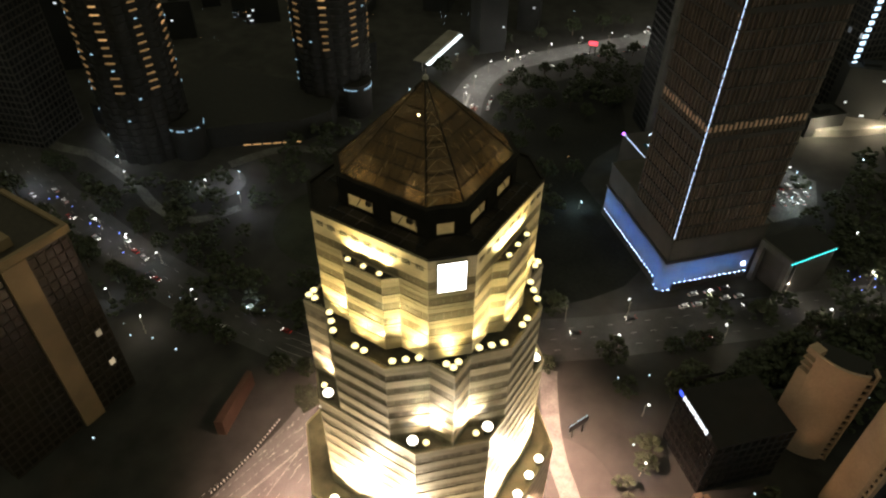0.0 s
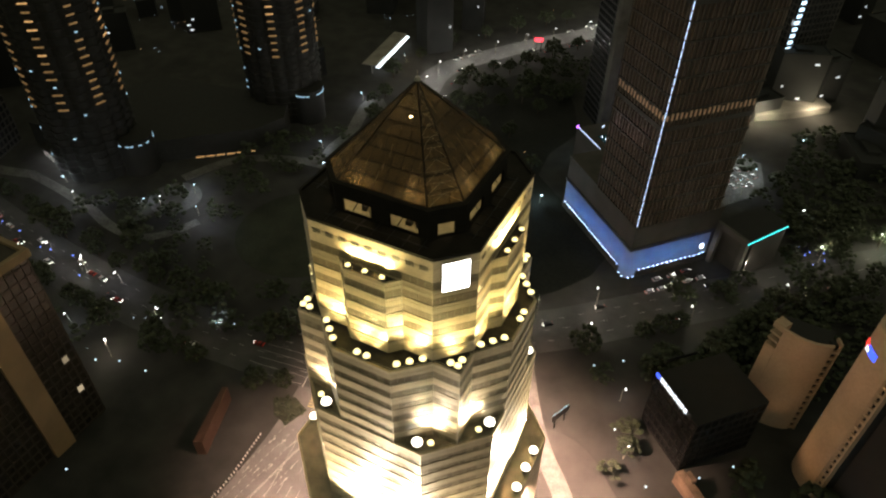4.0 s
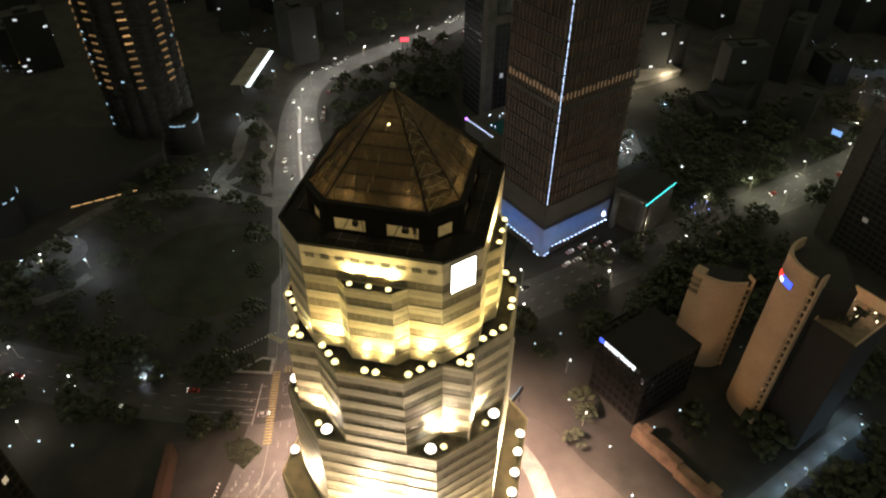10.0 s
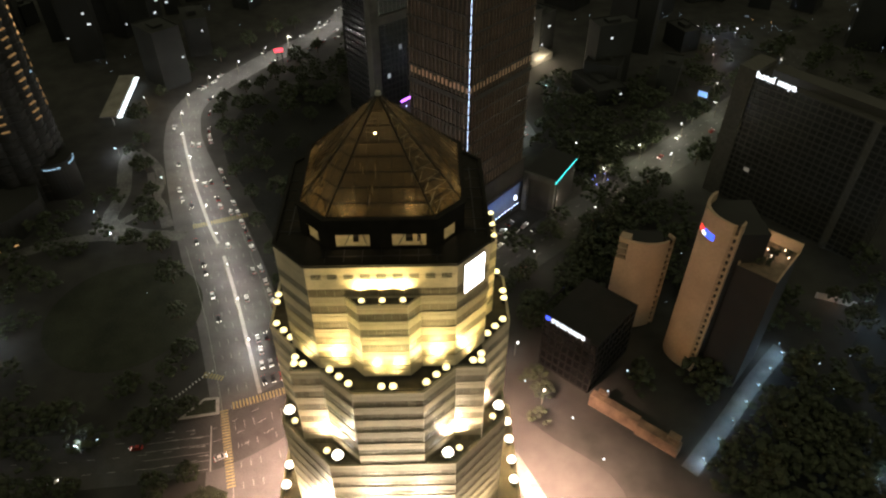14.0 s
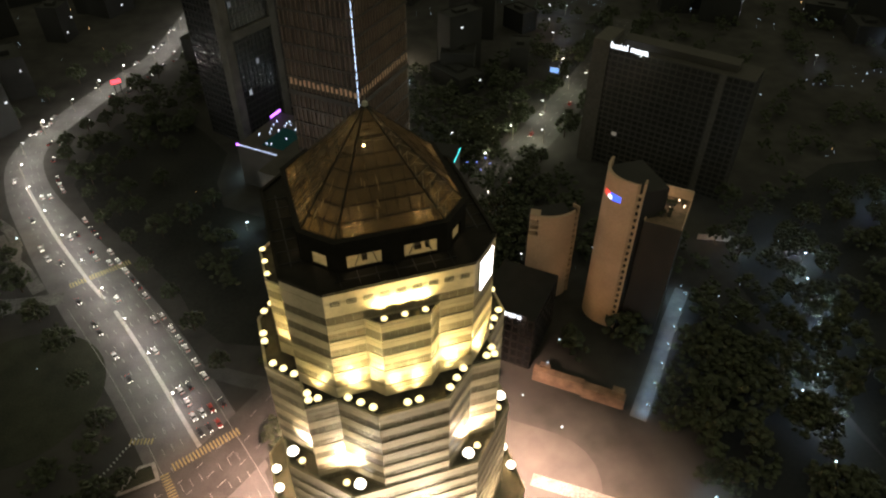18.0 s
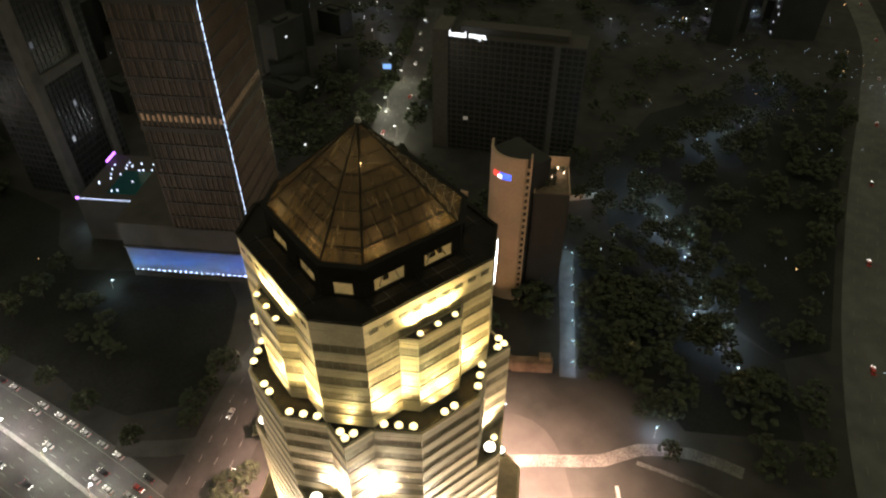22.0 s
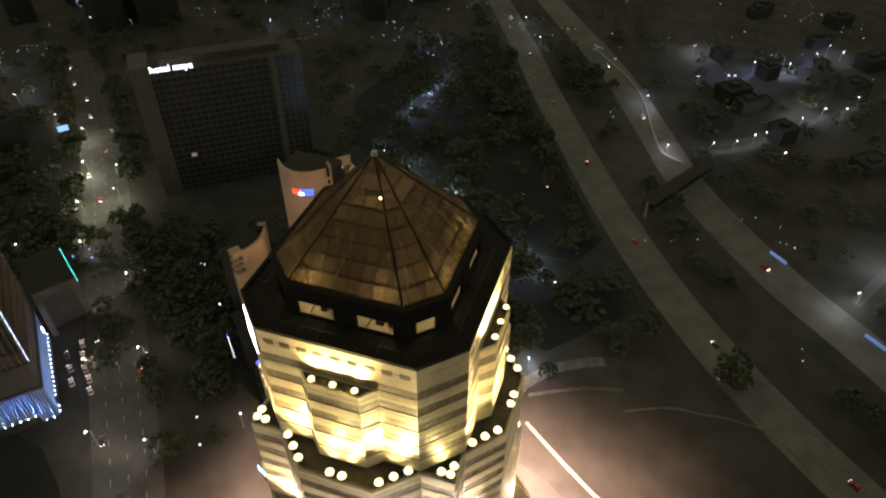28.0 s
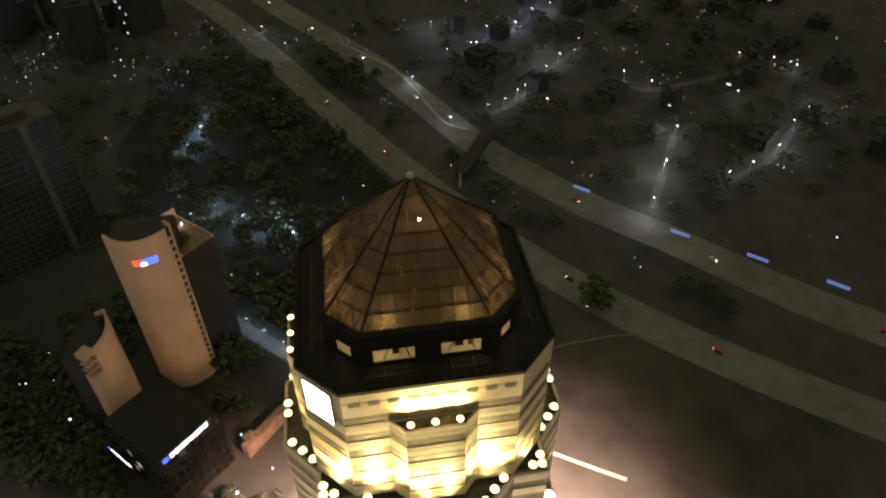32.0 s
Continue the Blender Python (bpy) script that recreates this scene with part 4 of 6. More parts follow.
def sign_row(p, q, z, h, label):
    m, ln = wall_frame(p, q)
    e = thing("roof_sign", label, "sign")
    bm = bmesh.new()
    quad_box(bm, 0, 0.05, z - 0.2, ln, 0.3, z + h + 0.2, m)
    part("backing", bm, BLACK, e)
    bm = bmesh.new()
    bmesh.ops.create_cone(bm, cap_ends=True, segments=16, radius1=h * 0.5, radius2=h * 0.5, depth=0.12, matrix=m @ T(h * 0.6, 0.38, z + h / 2) @ Matrix.Rotation(radians(90), 4, "X"))
    part("round_mark", bm, SIGN_B, e, "round blue mark")
    n = int((ln - h * 1.5) / (h * 0.84))
    for i in range(n):
        x = h * 1.35 + i * h * 0.84
        bm = bmesh.new()
        for b in range(3):
            quad_box(bm, x, 0.3, z + h * (0.30 + b * 0.25), x + h * 0.68, 0.42, z + h * (0.40 + b * 0.25), m)
        quad_box(bm, x + h * (0.12 + 0.2 * (i % 3)), 0.3, z + h * 0.28, x + h * (0.22 + 0.2 * (i % 3)), 0.44, z + h * 0.95, m)
        quad_box(bm, x, 0.3, z + h * 0.04, x + h * (0.5 + 0.1 * (i % 3)), 0.4, z + h * 0.16, m)
        part("character_bar", bm, SIGN_WH, e)
    return e


sign_row((53.6, 78.2), (68.3, 64.3), 27.2, 2.3, "blue and white lit sign of bars on a roof edge")
sign_row((65.0, 97.4), (55.8, 88.2), 24.6, 1.3, "small blue-lit sign on a dark wall")

# ---- slab hotel with white rooftop lettering ----
slab = thing("slab_hotel", "long dark slab hotel with a grid of small windows", "building")
HP, HQ = Vector((163.5, 202.5)), Vector((215.0, 138.0))
ang = math.degrees(math.atan2(HQ.y - HP.y, HQ.x - HP.x))
facade_block(slab, "block", (HP.x, HP.y, 0), ang, (HQ - HP).length, 18, 0, 70, 3.3, 3.4, surf("grey_hotel_wall", (0.044, 0.041, 0.035), rough=0.85, var=0.2, scale=0.05),
             lit_windows("dark_hotel_glass", (0.03, 0.03, 0.028), (1.0, 0.9, 0.7), 0.006, 0.35), 0.0, "grey gridded facade")
bm = bmesh.new()
quad_box(bm, -0.4, -1.0, 0, 8.6, 18.5, 73.5, T(HP.x, HP.y, 0) @ Z(ang))
part("end_pier", bm, surf("plain_grey_render", (0.075, 0.07, 0.06), rough=0.9), slab, "plain grey end pier")
bm = bmesh.new()
quad_box(bm, (HQ - HP).length * 0.80, -0.7, 0, (HQ - HP).length * 0.80 + 3.2, 0.1, 70.5, T(HP.x, HP.y, 0) @ Z(ang))
part("stair_pier", bm, bpy.data.materials["plain_grey_render"], slab, "plain grey stair pier")
bm = bmesh.new()
quad_box(bm, 14, 5, 70.2, (HQ - HP).length - 10, 14, 74.2, T(HP.x, HP.y, 0) @ Z(ang))
part("roof_plant_room", bm, bpy.data.materials["grey_hotel_wall"], slab, "low set-back plant storey on the roof")
font = bpy.data.curves.new("lettering", "FONT")
font.body, font.size, font.extrude = "hotel maya", 4.6, 0.15
font.offset = 0.07
txt = new("lettering_tmp", font)
dg = bpy.context.evaluated_depsgraph_get()
tm = bpy.data.meshes.new_from_object(txt.evaluated_get(dg))
bpy.data.objects.remove(txt)
tm.materials.append(SIGN_WH)
m, ln = wall_frame((HP.x, HP.y), (HQ.x, HQ.y))
lt = part("roof_lettering", tm, None, None, m=m @ T(9.0, 0.6, 70.3) @ Matrix.Rotation(radians(90), 4, "X"))
tagged(lt, "white glowing lettering reading hotel maya on the slab's roof edge", "sign")


# ---- service lane with cold lamps ----
lane, lane_line = strip("road_lane", [(101, 27), (122, 48), (141, 68), (158, 84)], 6.5, 0.02, surf("dark_lane_paving", (0.09, 0.09, 0.088), rough=0.85, var=0.35, scale=0.2, fine=2.0), "narrow paved lane under cold blue-white lamps")


def make_lamp(h, arm, lens, label, group, top=True):
    e = thing("street_lamp", label, "street lamp", group)
    bm = bmesh.new()
    rod(bm, (0, 0, 0), (0, 0, h), 0.11)
    part("pole", bm, STEEL, e)
    bm = bmesh.new()
    rod(bm, (0, 0, h - 0.1), (arm, 0, h + 0.25), 0.07)
    part("arm", bm, STEEL, e)
    bm = bmesh.new()
    quad_box(bm, arm - 0.25, -0.3, h + 0.1, arm + 0.9, 0.3, h + 0.42)
    part("lamp_head", bm, STEEL, e)
    bm = bmesh.new()
    if top:
        quad_box(bm, arm - 0.05, -0.24, h + 0.43, arm + 0.5, 0.24, h + 0.55)
    quad_box(bm, arm - 0.2, -0.28, h - 0.02, arm + 0.85, 0.28, h + 0.09)
    part("lens", bm, lens, e, "glowing lens")
    return e


WHITE_L = glow("white_street_lens", (0.95, 0.97, 1.0), 5.0)
COLD = glow("cold_lamp", (0.55, 0.82, 1.0), 5.0)
lamp_a = make_lamp(9.0, 1.2, WHITE_L, "tall white street lamp on the avenue", "avenue lamps")
lamp_b = make_lamp(5.0, 0.8, COLD, "cold blue-white lamp beside dark trees", "park lamps")
lamp_d = make_lamp(3.4, 0.7, COLD, "short cold lamp post beside the paved lane", "lane lamps", False)
lamp_used = {}


def put_lamp(src, x, y, a=0.0, z=0.2):
    mm = T(x, y, z) @ Z(a)
    if src not in lamp_used:
        lamp_used[src] = 1
        src.matrix_basis = mm
        return src
    return copy_thing(src, mm)


# lamps along the avenue's middle
run, prev, count = 0.0, av_line[12], 0
for p in av_line[12:]:
    run += (p - prev).length
    prev = p
    if run > 23:
        run = 0.0
        count += 1
        put_lamp(lamp_a, p.x, p.y, 20)
        bulb("street_light", (p.x + 1.0, p.y, 8.8), (4500 if p.y < 320 else 3600), (1.0, 0.95, 0.86), 0.3)
for (x, y) in ((-240, 24), (-200, 40), (-150, 8), (-2, 112), (24, 108), (20, 130), (48, 155), (60, 138), (76, 180), (96, 172), (108, 208), (134, 232), (150, 222), (166, 256), (196, 282)):
    put_lamp(lamp_a, x, y, 140)
    bulb("street_light", (x, y, 8.8), (2400 if x < 120 else 5200), (1.0, 0.90, 0.72) if x < 120 else (0.95, 0.95, 0.66), 0.3)
for i in range(7):
    p = lane_line[0].lerp(lane_line[-1], (i + 0.5) / 7)
    put_lamp(lamp_d, p.x + 2.0, p.y - 2.0, 135)
    bulb("lane_light", (p.x + 1.0, p.y - 1.0, 1.7), (620, 760, 520, 640, 420, 520, 700)[i] * 0.62, (0.5, 0.78, 1.0), 0.2)
bulb("lane_light", (148, 84, 3.0), 600, (0.5, 0.78, 1.0), 0.2)
PARK = [(234, 103), (224, 83), (213, 67), (207, 51), (167, 16), (171, 1), (374, 105), (392, 121), (288, 105), (310, 101), (331, 101), (396, 132), (156, -13), (166, 10), (164, -1), (106, -13), (202, 99), (220, 94), (204, 67), (195, 43), (312, 97), (185, 25), (176, 20)]
for i, (x, y) in enumerate(PARK):
    put_lamp(lamp_b, x, y, i * 50)
    bulb("park_light", (x + 0.6, y, 4.7), 2100, (0.60, 0.80, 1.0), 0.3)
for (x, y, pw, c) in ((-30, 191, 1600, (0.6, 0.9, 1.0)), (-24, 243, 1300, (0.6, 0.9, 1.0)), (91, 316, 1600, (0.5, 0.75, 1.0)), (-138, 213, 500, (1.0, 0.6, 0.2)), (-176, 306, 500, (1.0, 0.6, 0.2)),
                      (121, -87, 600, (0.9, 0.95, 1.0)), (-120, 40, 900, (0.7, 0.8, 1.0))):
    put_lamp(lamp_b, x, y, x)
    bulb("yard_light", (x, y, 6.0), pw, c, 0.3)

# ---- trees ----
def make_tree(seed, h, spread):
    rnd = random.Random(seed)
    e = thing("tree", "dark leafy street tree", "tree", "trees")
    bm = bmesh.new()
    rod(bm, (0, 0, 0), (0.2, 0.1, h * 0.5), 0.28, 7)
    for i in range(6):
        a = i * 1.05 + rnd.random()
        rod(bm, (0.15, 0.1, h * (0.32 + 0.03 * i)), (math.cos(a) * spread * 0.6, math.sin(a) * spread * 0.6, h * (0.6 + 0.25 * rnd.random())), 0.1, 5)
    part("trunk", bm, BARK, e)
    bm = bmesh.new()
    for i in range(75):
        a, r = rnd.random() * 6.283, spread * rnd.random() ** 0.55
        z = h * (0.5 + 0.5 * rnd.random() * (1.15 - (r / spread) ** 2))
        s = spread * (0.12 + 0.13 * rnd.random())
        mm = T(math.cos(a) * r, math.sin(a) * r, z) @ Matrix.Rotation(rnd.random() * 6, 4, (rnd.random(), rnd.random(), 1)) @ Matrix.Diagonal((s, s * (0.6 + rnd.random() * 0.6), s * 0.55, 1))
        res = bmesh.ops.create_icosphere(bm, subdivisions=1, radius=1.0, matrix=mm)
        for v in res["verts"]:
            v.co += Vector((rnd.uniform(-1, 1), rnd.uniform(-1, 1), rnd.uniform(-1, 1))) * s * 0.28
    part("crown", bm, LEAF, e)
    return e


trees = [make_tree(k, h, sp) for k, (h, sp) in enumerate(((11, 5.0), (14, 6.5), (9, 4.2)))]
tree_used = [False] * 3


def put_tree(x, y, rnd):
    k = rnd.randrange(3)
    mm = T(x, y, -0.05) @ Z(rnd.random() * 360)
    if not tree_used[k]:
        tree_used[k] = True
        trees[k].matrix_basis = mm
    else:
        copy_thing(trees[k], mm)


rt = random.Random(5)


def near_line(x, y, line, d):
    return any((p.x - x) ** 2 + (p.y - y) ** 2 < d * d for p in line)


for i in range(4, len(cr_line)):
    p = cr_line[i]
    d = (cr_line[min(i + 1, len(cr_line) - 1)] - cr_line[i - 1]).normalized()
    nrm = Vector((-d.y, d.x, 0))
    for s in (-1, 1):
        q = p + nrm * s * (12.0 + rt.random() * 5)
        if not near_line(q.x, q.y, av_line, 24) and not (s > 0 and 5 < q.x < 92) and rt.random() < 0.56:
            put_tree(q.x, q.y, rt)
for i in range(16, len(av_line) - 10, 3):
    p = av_line[i]
    d = (av_line[i + 1] - av_line[i - 1]).normalized()
    nrm = Vector((-d.y, d.x, 0))
    for s in (-1, 1):
        q = p + nrm * s * (22.5 + rt.random() * 4)
        if not near_line(q.x, q.y, cr_line, 20):
            put_tree(q.x, q.y, rt)
for (x, y) in PARK:
    for k in range(3):
        put_tree(x + rt.uniform(-11, 11), y + rt.uniform(-11, 11), rt)
for i in range(24):
    x, y = rt.uniform(-110, -20), rt.uniform(170, 330)
    if not near_line(x, y, av_line, 26) and not (x > -45 and 205 < y < 300):
        put_tree(x, y, rt)
for i in range(20):
    k = rt.randrange(len(h1))
    a, b = h1[k], h2[min(k, len(h2) - 1)]
    q = h1[k] + Vector((rt.uniform(-24, -14), rt.uniform(14, 24), 0)) * (1 if rt.random() < 0.6 else -1.05)
    if not near_line(q.x, q.y, h1, 13) and not near_line(q.x, q.y, h2, 14) and q.x > 60:
        put_tree(q.x, q.y, rt)
put_tree(123.9, -89.8, rt)
put_tree(128.5, -92.0, rt)
put_tree(121.0, -94.5, rt)
for i in range(24):
    x, y = rt.uniform(50, 70), rt.uniform(58, 112)
    if (x - 72.4) ** 2 + (y - 81.4) ** 2 > 560 and not near_line(x, y, cr_line, 14):
        put_tree(x, y, rt)
for i in range(26):
    x, y = rt.uniform(68, 106), rt.uniform(104, 150)
    if not near_line(x, y, cr_line, 15) and not near_line(x, y, lane_line, 9) and (x - 95) ** 2 + (y - 98) ** 2 > 260:
        put_tree(x, y, rt)

# woodland floor and vacant lot as dark sheets, unlit look put into the colour
UNLIT_SHEET = surf("ground_coloured_as_unlit", (0.010, 0.011, 0.008), rough=1.0, var=0.6, scale=0.05, fine=0.6)
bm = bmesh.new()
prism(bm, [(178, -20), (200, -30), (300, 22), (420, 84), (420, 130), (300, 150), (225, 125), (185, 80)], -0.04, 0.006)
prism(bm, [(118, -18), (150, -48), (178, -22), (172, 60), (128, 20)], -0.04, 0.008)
tagged(part("woodland_ground", bm, UNLIT_SHEET), "woodland floor with the lack of light in its colour", "ground", kind="structure")
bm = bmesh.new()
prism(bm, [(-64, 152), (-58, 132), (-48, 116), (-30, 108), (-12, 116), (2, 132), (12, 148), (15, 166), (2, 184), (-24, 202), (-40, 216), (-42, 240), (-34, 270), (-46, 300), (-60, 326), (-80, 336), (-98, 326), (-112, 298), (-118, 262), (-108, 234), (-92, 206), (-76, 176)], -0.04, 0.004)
tagged(part("vacant_ground", bm, UNLIT_SHEET), "vacant lot with the lack of light in its colour", "ground", kind="structure")
for i in range(45):
    x, y = rt.uniform(182, 400), rt.uniform(-20, 140)
    if not near_line(x, y, h1, 16) and not near_line(x, y, cr_line, 18):
        put_tree(x, y, rt)

# lamp rows of the far districts: places, power, colour
DISTRICT = (([(393, -68), (402, -91), (427, -108), (434, -130), (477, -159)], 4200, (0.55, 0.68, 1.0)),
                   ([(304, -79), (310, -92), (320, -103), (341, -123), (370, -146), (393, -170)], 2600, (0.85, 0.92, 1.0)),
                   ([(259, -188), (222, -165), (190, -146)], 2600, (0.85, 0.9, 1.0)),
                   ([(207, -196), (214, -213), (227, -236), (252, -262), (267, -280)], 2600, (0.8, 0.88, 1.0)),
                   ([(334, -183), (318, -195), (337, -294), (324, -305)], 2200, (0.85, 0.9, 1.0)),
                   ([(348, -275), (306, -119), (230, 386), (220, 358)], 1500, (1.0, 0.55, 0.2)),
                   ([(423, 230), (466, 231), (483, 320), (460, 270), (458, 69), (424, 50)], 3200, (0.7, 0.85, 1.0)),
                   ([(226, 412), (242, 415), (254, 406), (206, 315), (386, 262), (434, 226), (472, 227), (493, 203), (525, 187)], 3600, (0.65, 0.82, 1.0)),
                   ([(-226, 43), (-203, 40), (-180, 42), (-148, 32), (-179, 13), (-206, 94), (-248, 76)], 2000, (0.8, 0.88, 1.0)),
                   ([(58, 98), (52, 58), (44, 83), (92, 122), (98, 137)], 1500, (0.85, 0.9, 1.0)),
                   ([(66, 249), (56, 283), (98, 240), (178, 272), (170, 240)], 1000, (0.8, 1.0, 0.85)))
DISTRICT_ROADS = []
for row in DISTRICT[:5]:
    DISTRICT_ROADS += strip("road_district", row[0], 4.8, 0.02, ASPHALT, "narrow lamp-lit street of a dark district")[1]
# the dark tree cover beyond, as one joined canopy
ICO = bmesh.new()
bmesh.ops.create_icosphere(ICO, subdivisions=1, radius=1.0)
ICO_V = np.array([v.co[:] for v in ICO.verts])
ICO_F = np.array([[v.index for v in f.verts] for f in ICO.faces])
ICO.free()
rw = random.Random(77)
nprnd = np.random.RandomState(5)
cv, cf, base_i = [], [], 0


def free_spot(x, y):
    if near_line(x, y, h1, 17) or near_line(x, y, h2, 18) or near_line(x, y, cr_line, 17) or near_line(x, y, av_line, 26):
        return False
    if any((x - a) ** 2 + (y - b) ** 2 < 46 for a, b in PARK):
        return False
    if near_line(x, y, lane_line, 8) or near_line(x, y, DISTRICT_ROADS, 6.5):
        return False
    if any((x - a) ** 2 + (y - b) ** 2 < r * r for a, b, r in ((-268, 112, 42), (-212, 213, 42), (-128, 112, 38), (190, 170, 45), (70, 355, 34), (85, 385, 44), (-3, 300, 46), (30, 190, 66), (-232, 140, 36), (72.4, 81.4, 23), (96, 101, 14), (112, 86, 17), (78, 50, 9), (90, 40, 9), (28, 44, 14), (206, 104, 16))):
        return False
    return True


# two added trees by each district lamp break up its pool of light
places = [(x + 10.5 * math.cos(k * 2.7 + x), y + 10.5 * math.sin(k * 2.7 + x)) for row in DISTRICT for x, y in row[0] for k in range(2)]
for x0, x1, y0, y1, n in ((80, 235, 225, 345, 110), (180, 425, -22, 140, 150), (-235, -92, 60, 262, 130), (185, 460, -340, -62, 190), (230, 520, 150, 430, 150), (-110, -40, 300, 420, 50), (118, 178, -50, 20, 26), (300, 520, -60, 60, 60), (100, 168, 108, 190, 70), (62, 110, 116, 160, 26), (130, 178, 92, 120, 20), (84, 160, 214, 300, 80), (-60, 6, 118, 200, 12), (58, 96, 62, 112, 60), (112, 176, 8, 78, 110)):
    places += [(rw.uniform(x0, x1), rw.uniform(y0, y1)) for i in range(n)]
arching = set()
for p in cr_line:
    if 58 < p.x < 136 or -150 < p.x < -95:
        for k in range(3):
            q = (p.x + rw.uniform(-11, 11), p.y + rw.uniform(-11, 11))
            if rw.random() < 0.7 and (q[0] - 56) ** 2 + (q[1] - 186) ** 2 > 300:
                arching.add(q)
                places.append(q)
for x, y in places:
    if (x, y) in arching or free_spot(x, y):
        h, sp = rw.uniform(7, 13), rw.uniform(3.5, 6.5)
        for k in range(20):
            a, r = rw.random() * 6.283, sp * rw.random() ** 0.55
            s = sp * rw.uniform(0.16, 0.32)
            c = np.array((x + math.cos(a) * r, y + math.sin(a) * r, h * (0.35 + 0.6 * rw.random() * (1.1 - (r / sp) ** 2))))
            cv.append(ICO_V * (s, s * rw.uniform(0.7, 1.2), s * 0.6) + nprnd.uniform(-0.3, 0.3, ICO_V.shape) * s + c)
            cf.append(ICO_F + base_i)
            base_i += len(ICO_V)
me = bpy.data.meshes.new("canopy")
me.from_pydata(np.concatenate(cv).tolist(), [], np.concatenate(cf).tolist())
me.materials.append(LEAF)
tagged(part("tree_canopy", me, None), "dark unlit canopy of many trees between the streets", "trees", kind="stuff")

# footbridge over the highway and blue-lit roadside strips
bridge = thing("footbridge", "dark covered footbridge across the highway", "bridge")
m, ln = wall_frame((226.0, -48.1), (276.1, -77.1))
bm = bmesh.new()
quad_box(bm, 0, -3.6, 6.5, ln, 3.6, 7.0, m)
quad_box(bm, 0, -3.8, 9.6, ln, 3.8, 9.9, m)
part("deck", bm, NIGHTWALL, bridge, "dark deck and roof")
for i in range(6):
    bm = bmesh.new()
    quad_box(bm, i * ln / 5 - (0.6 if i else 0), -0.6, 0, i * ln / 5 + (0 if i else 0.6), 0.6, 9.6, m)
    part("pillar", bm, CONC, bridge)
BLUESTRIP = glow("dim_blue_strip", (0.25, 0.42, 1.0), 0.15)
for (x, y) in ((159, -143), (135, -172), (111, -199), (205, -106)):
    bm = bmesh.new()
    quad_box(bm, -5, 0.1, 1.2, 5, 0.6, 1.6)
    quad_box(bm, -5, 0.4, 0, 5, 0.6, 1.2)
    st = part("light_strip", bm, BLUESTRIP, None, m=T(x + 8, y - 8, 0) @ Z(46))
    tagged(st, "blue glowing light strip along a roadside wall", "light")

strip("barrier", [(426.7, 5.6), (384.0, -23.4), (353.7, -35.4), (318.5, -44.3), (293.9, -52.5), (286.1, -64.2)], 0.9, 1.0, KERB, "pale concrete barrier along a slip road", "barrier", 1.1)
for x, y in ((353.7, -35.4), (293.9, -52.5)):
    put_lamp(lamp_b, x + 2.5, y - 2.5, 135, -0.05)
    bulb("barrier_light", (x + 2, y - 2, 4.6), 1500, (0.95, 0.97, 1.0), 0.3)

# ---- grass and paths of the park beside the avenue ----
def disc(name, c, r, z, material, label, inner=0.0, cat="lawn"):
    bm = bmesh.new()
    ring = [(c[0] + math.cos(i * math.tau / 40) * r, c[1] + math.sin(i * math.tau / 40) * r) for i in range(40)]
    if inner:
        a = [[bm.verts.new((c[0] + math.cos(i * math.tau / 40) * rr, c[1] + math.sin(i * math.tau / 40) * rr, z)) for i in range(40)] for rr in (inner, r)]
        for i in range(40):
            j = (i + 1) % 40
            bm.faces.new((a[0][i], a[1][i], a[1][j], a[0][j]))
    else:
        prism(bm, ring, z - 0.2, z)
    tagged(part(name, bm, material), label, cat, kind="structure")


disc("lawn", (-128, 112), 34, 0.03, GRASS, "dark round lawn beside the avenue")
DIMPAVE = surf("dull_park_paving", (0.10, 0.10, 0.09), rough=0.9, var=0.5, scale=0.1, fine=0.8)
strip("path", [(-165, 170), (-150, 180), (-140, 200), (-146, 228), (-165, 250)], 5, 0.03, DIMPAVE, "dull curving park path", "path")
strip("path", [(-120, 168), (-140, 166), (-165, 166), (-200, 150), (-215, 120)], 7, 0.035, DIMPAVE, "dull curving park path", "path")
strip("path", [(-128, 178), (-140, 200), (-150, 225)], 4, 0.04, DIMPAVE, "dull park path", "path")
strip("path", [(52, 16), (68, 4), (84, -8), (98, -13), (112, -26), (120, -42)], 5, 0.03, surf("worn_path_paving", (0.12, 0.115, 0.105), rough=0.9, var=0.55, scale=0.15, fine=1.2), "worn pale forecourt path", "path")
strip("path", [(80, -18), (66, -36), (52, -56), (40, -75)], 1.2, 0.5, KERB, "low pale boundary wall", "wall", 0.6)
strip("kerb_line", [(97, -53), (104, -68), (105.3, -81), (105.4, -103), (93, -120)], 0.8, 0.12, DIMPAVE, "dull curving kerb of a yard beside the tower", "kerb", 0.17)
strip("kerb_line", [(93, -16), (103.3, -36), (107.1, -51.5)], 1.6, 0.1, DIMPAVE, "dull kerb beside the forecourt path", "kerb", 0.15)
strip("path", [(4, 84), (6.2, 78.7), (16.7, 59.3), (26.9, 45.0), (37, 34), (46, 14)], 7, 0.028, surf("pale_lane_paving", (0.13, 0.125, 0.115), rough=0.9, var=0.4, scale=0.2, fine=1.5), "pale paved lane curving round the tower", "path")
bm = bmesh.new()
prism(bm, [(46, 248), (60, 236), (78, 258), (72, 288), (54, 292)], -0.03, 0.02)
tagged(part("parking_lot", bm, DIMPAVE), "dull paved parking lot behind the hotel", "parking lot", kind="structure")
for x, y, pw in ((61, 284, 1500), (64, 257, 1300), (70, 272, 900)):
    put_lamp(lamp_b, x, y, y, 0.0)
    bulb("lot_light", (x + 0.6, y, 4.7), pw, (0.8, 0.92, 1.0), 0.3)
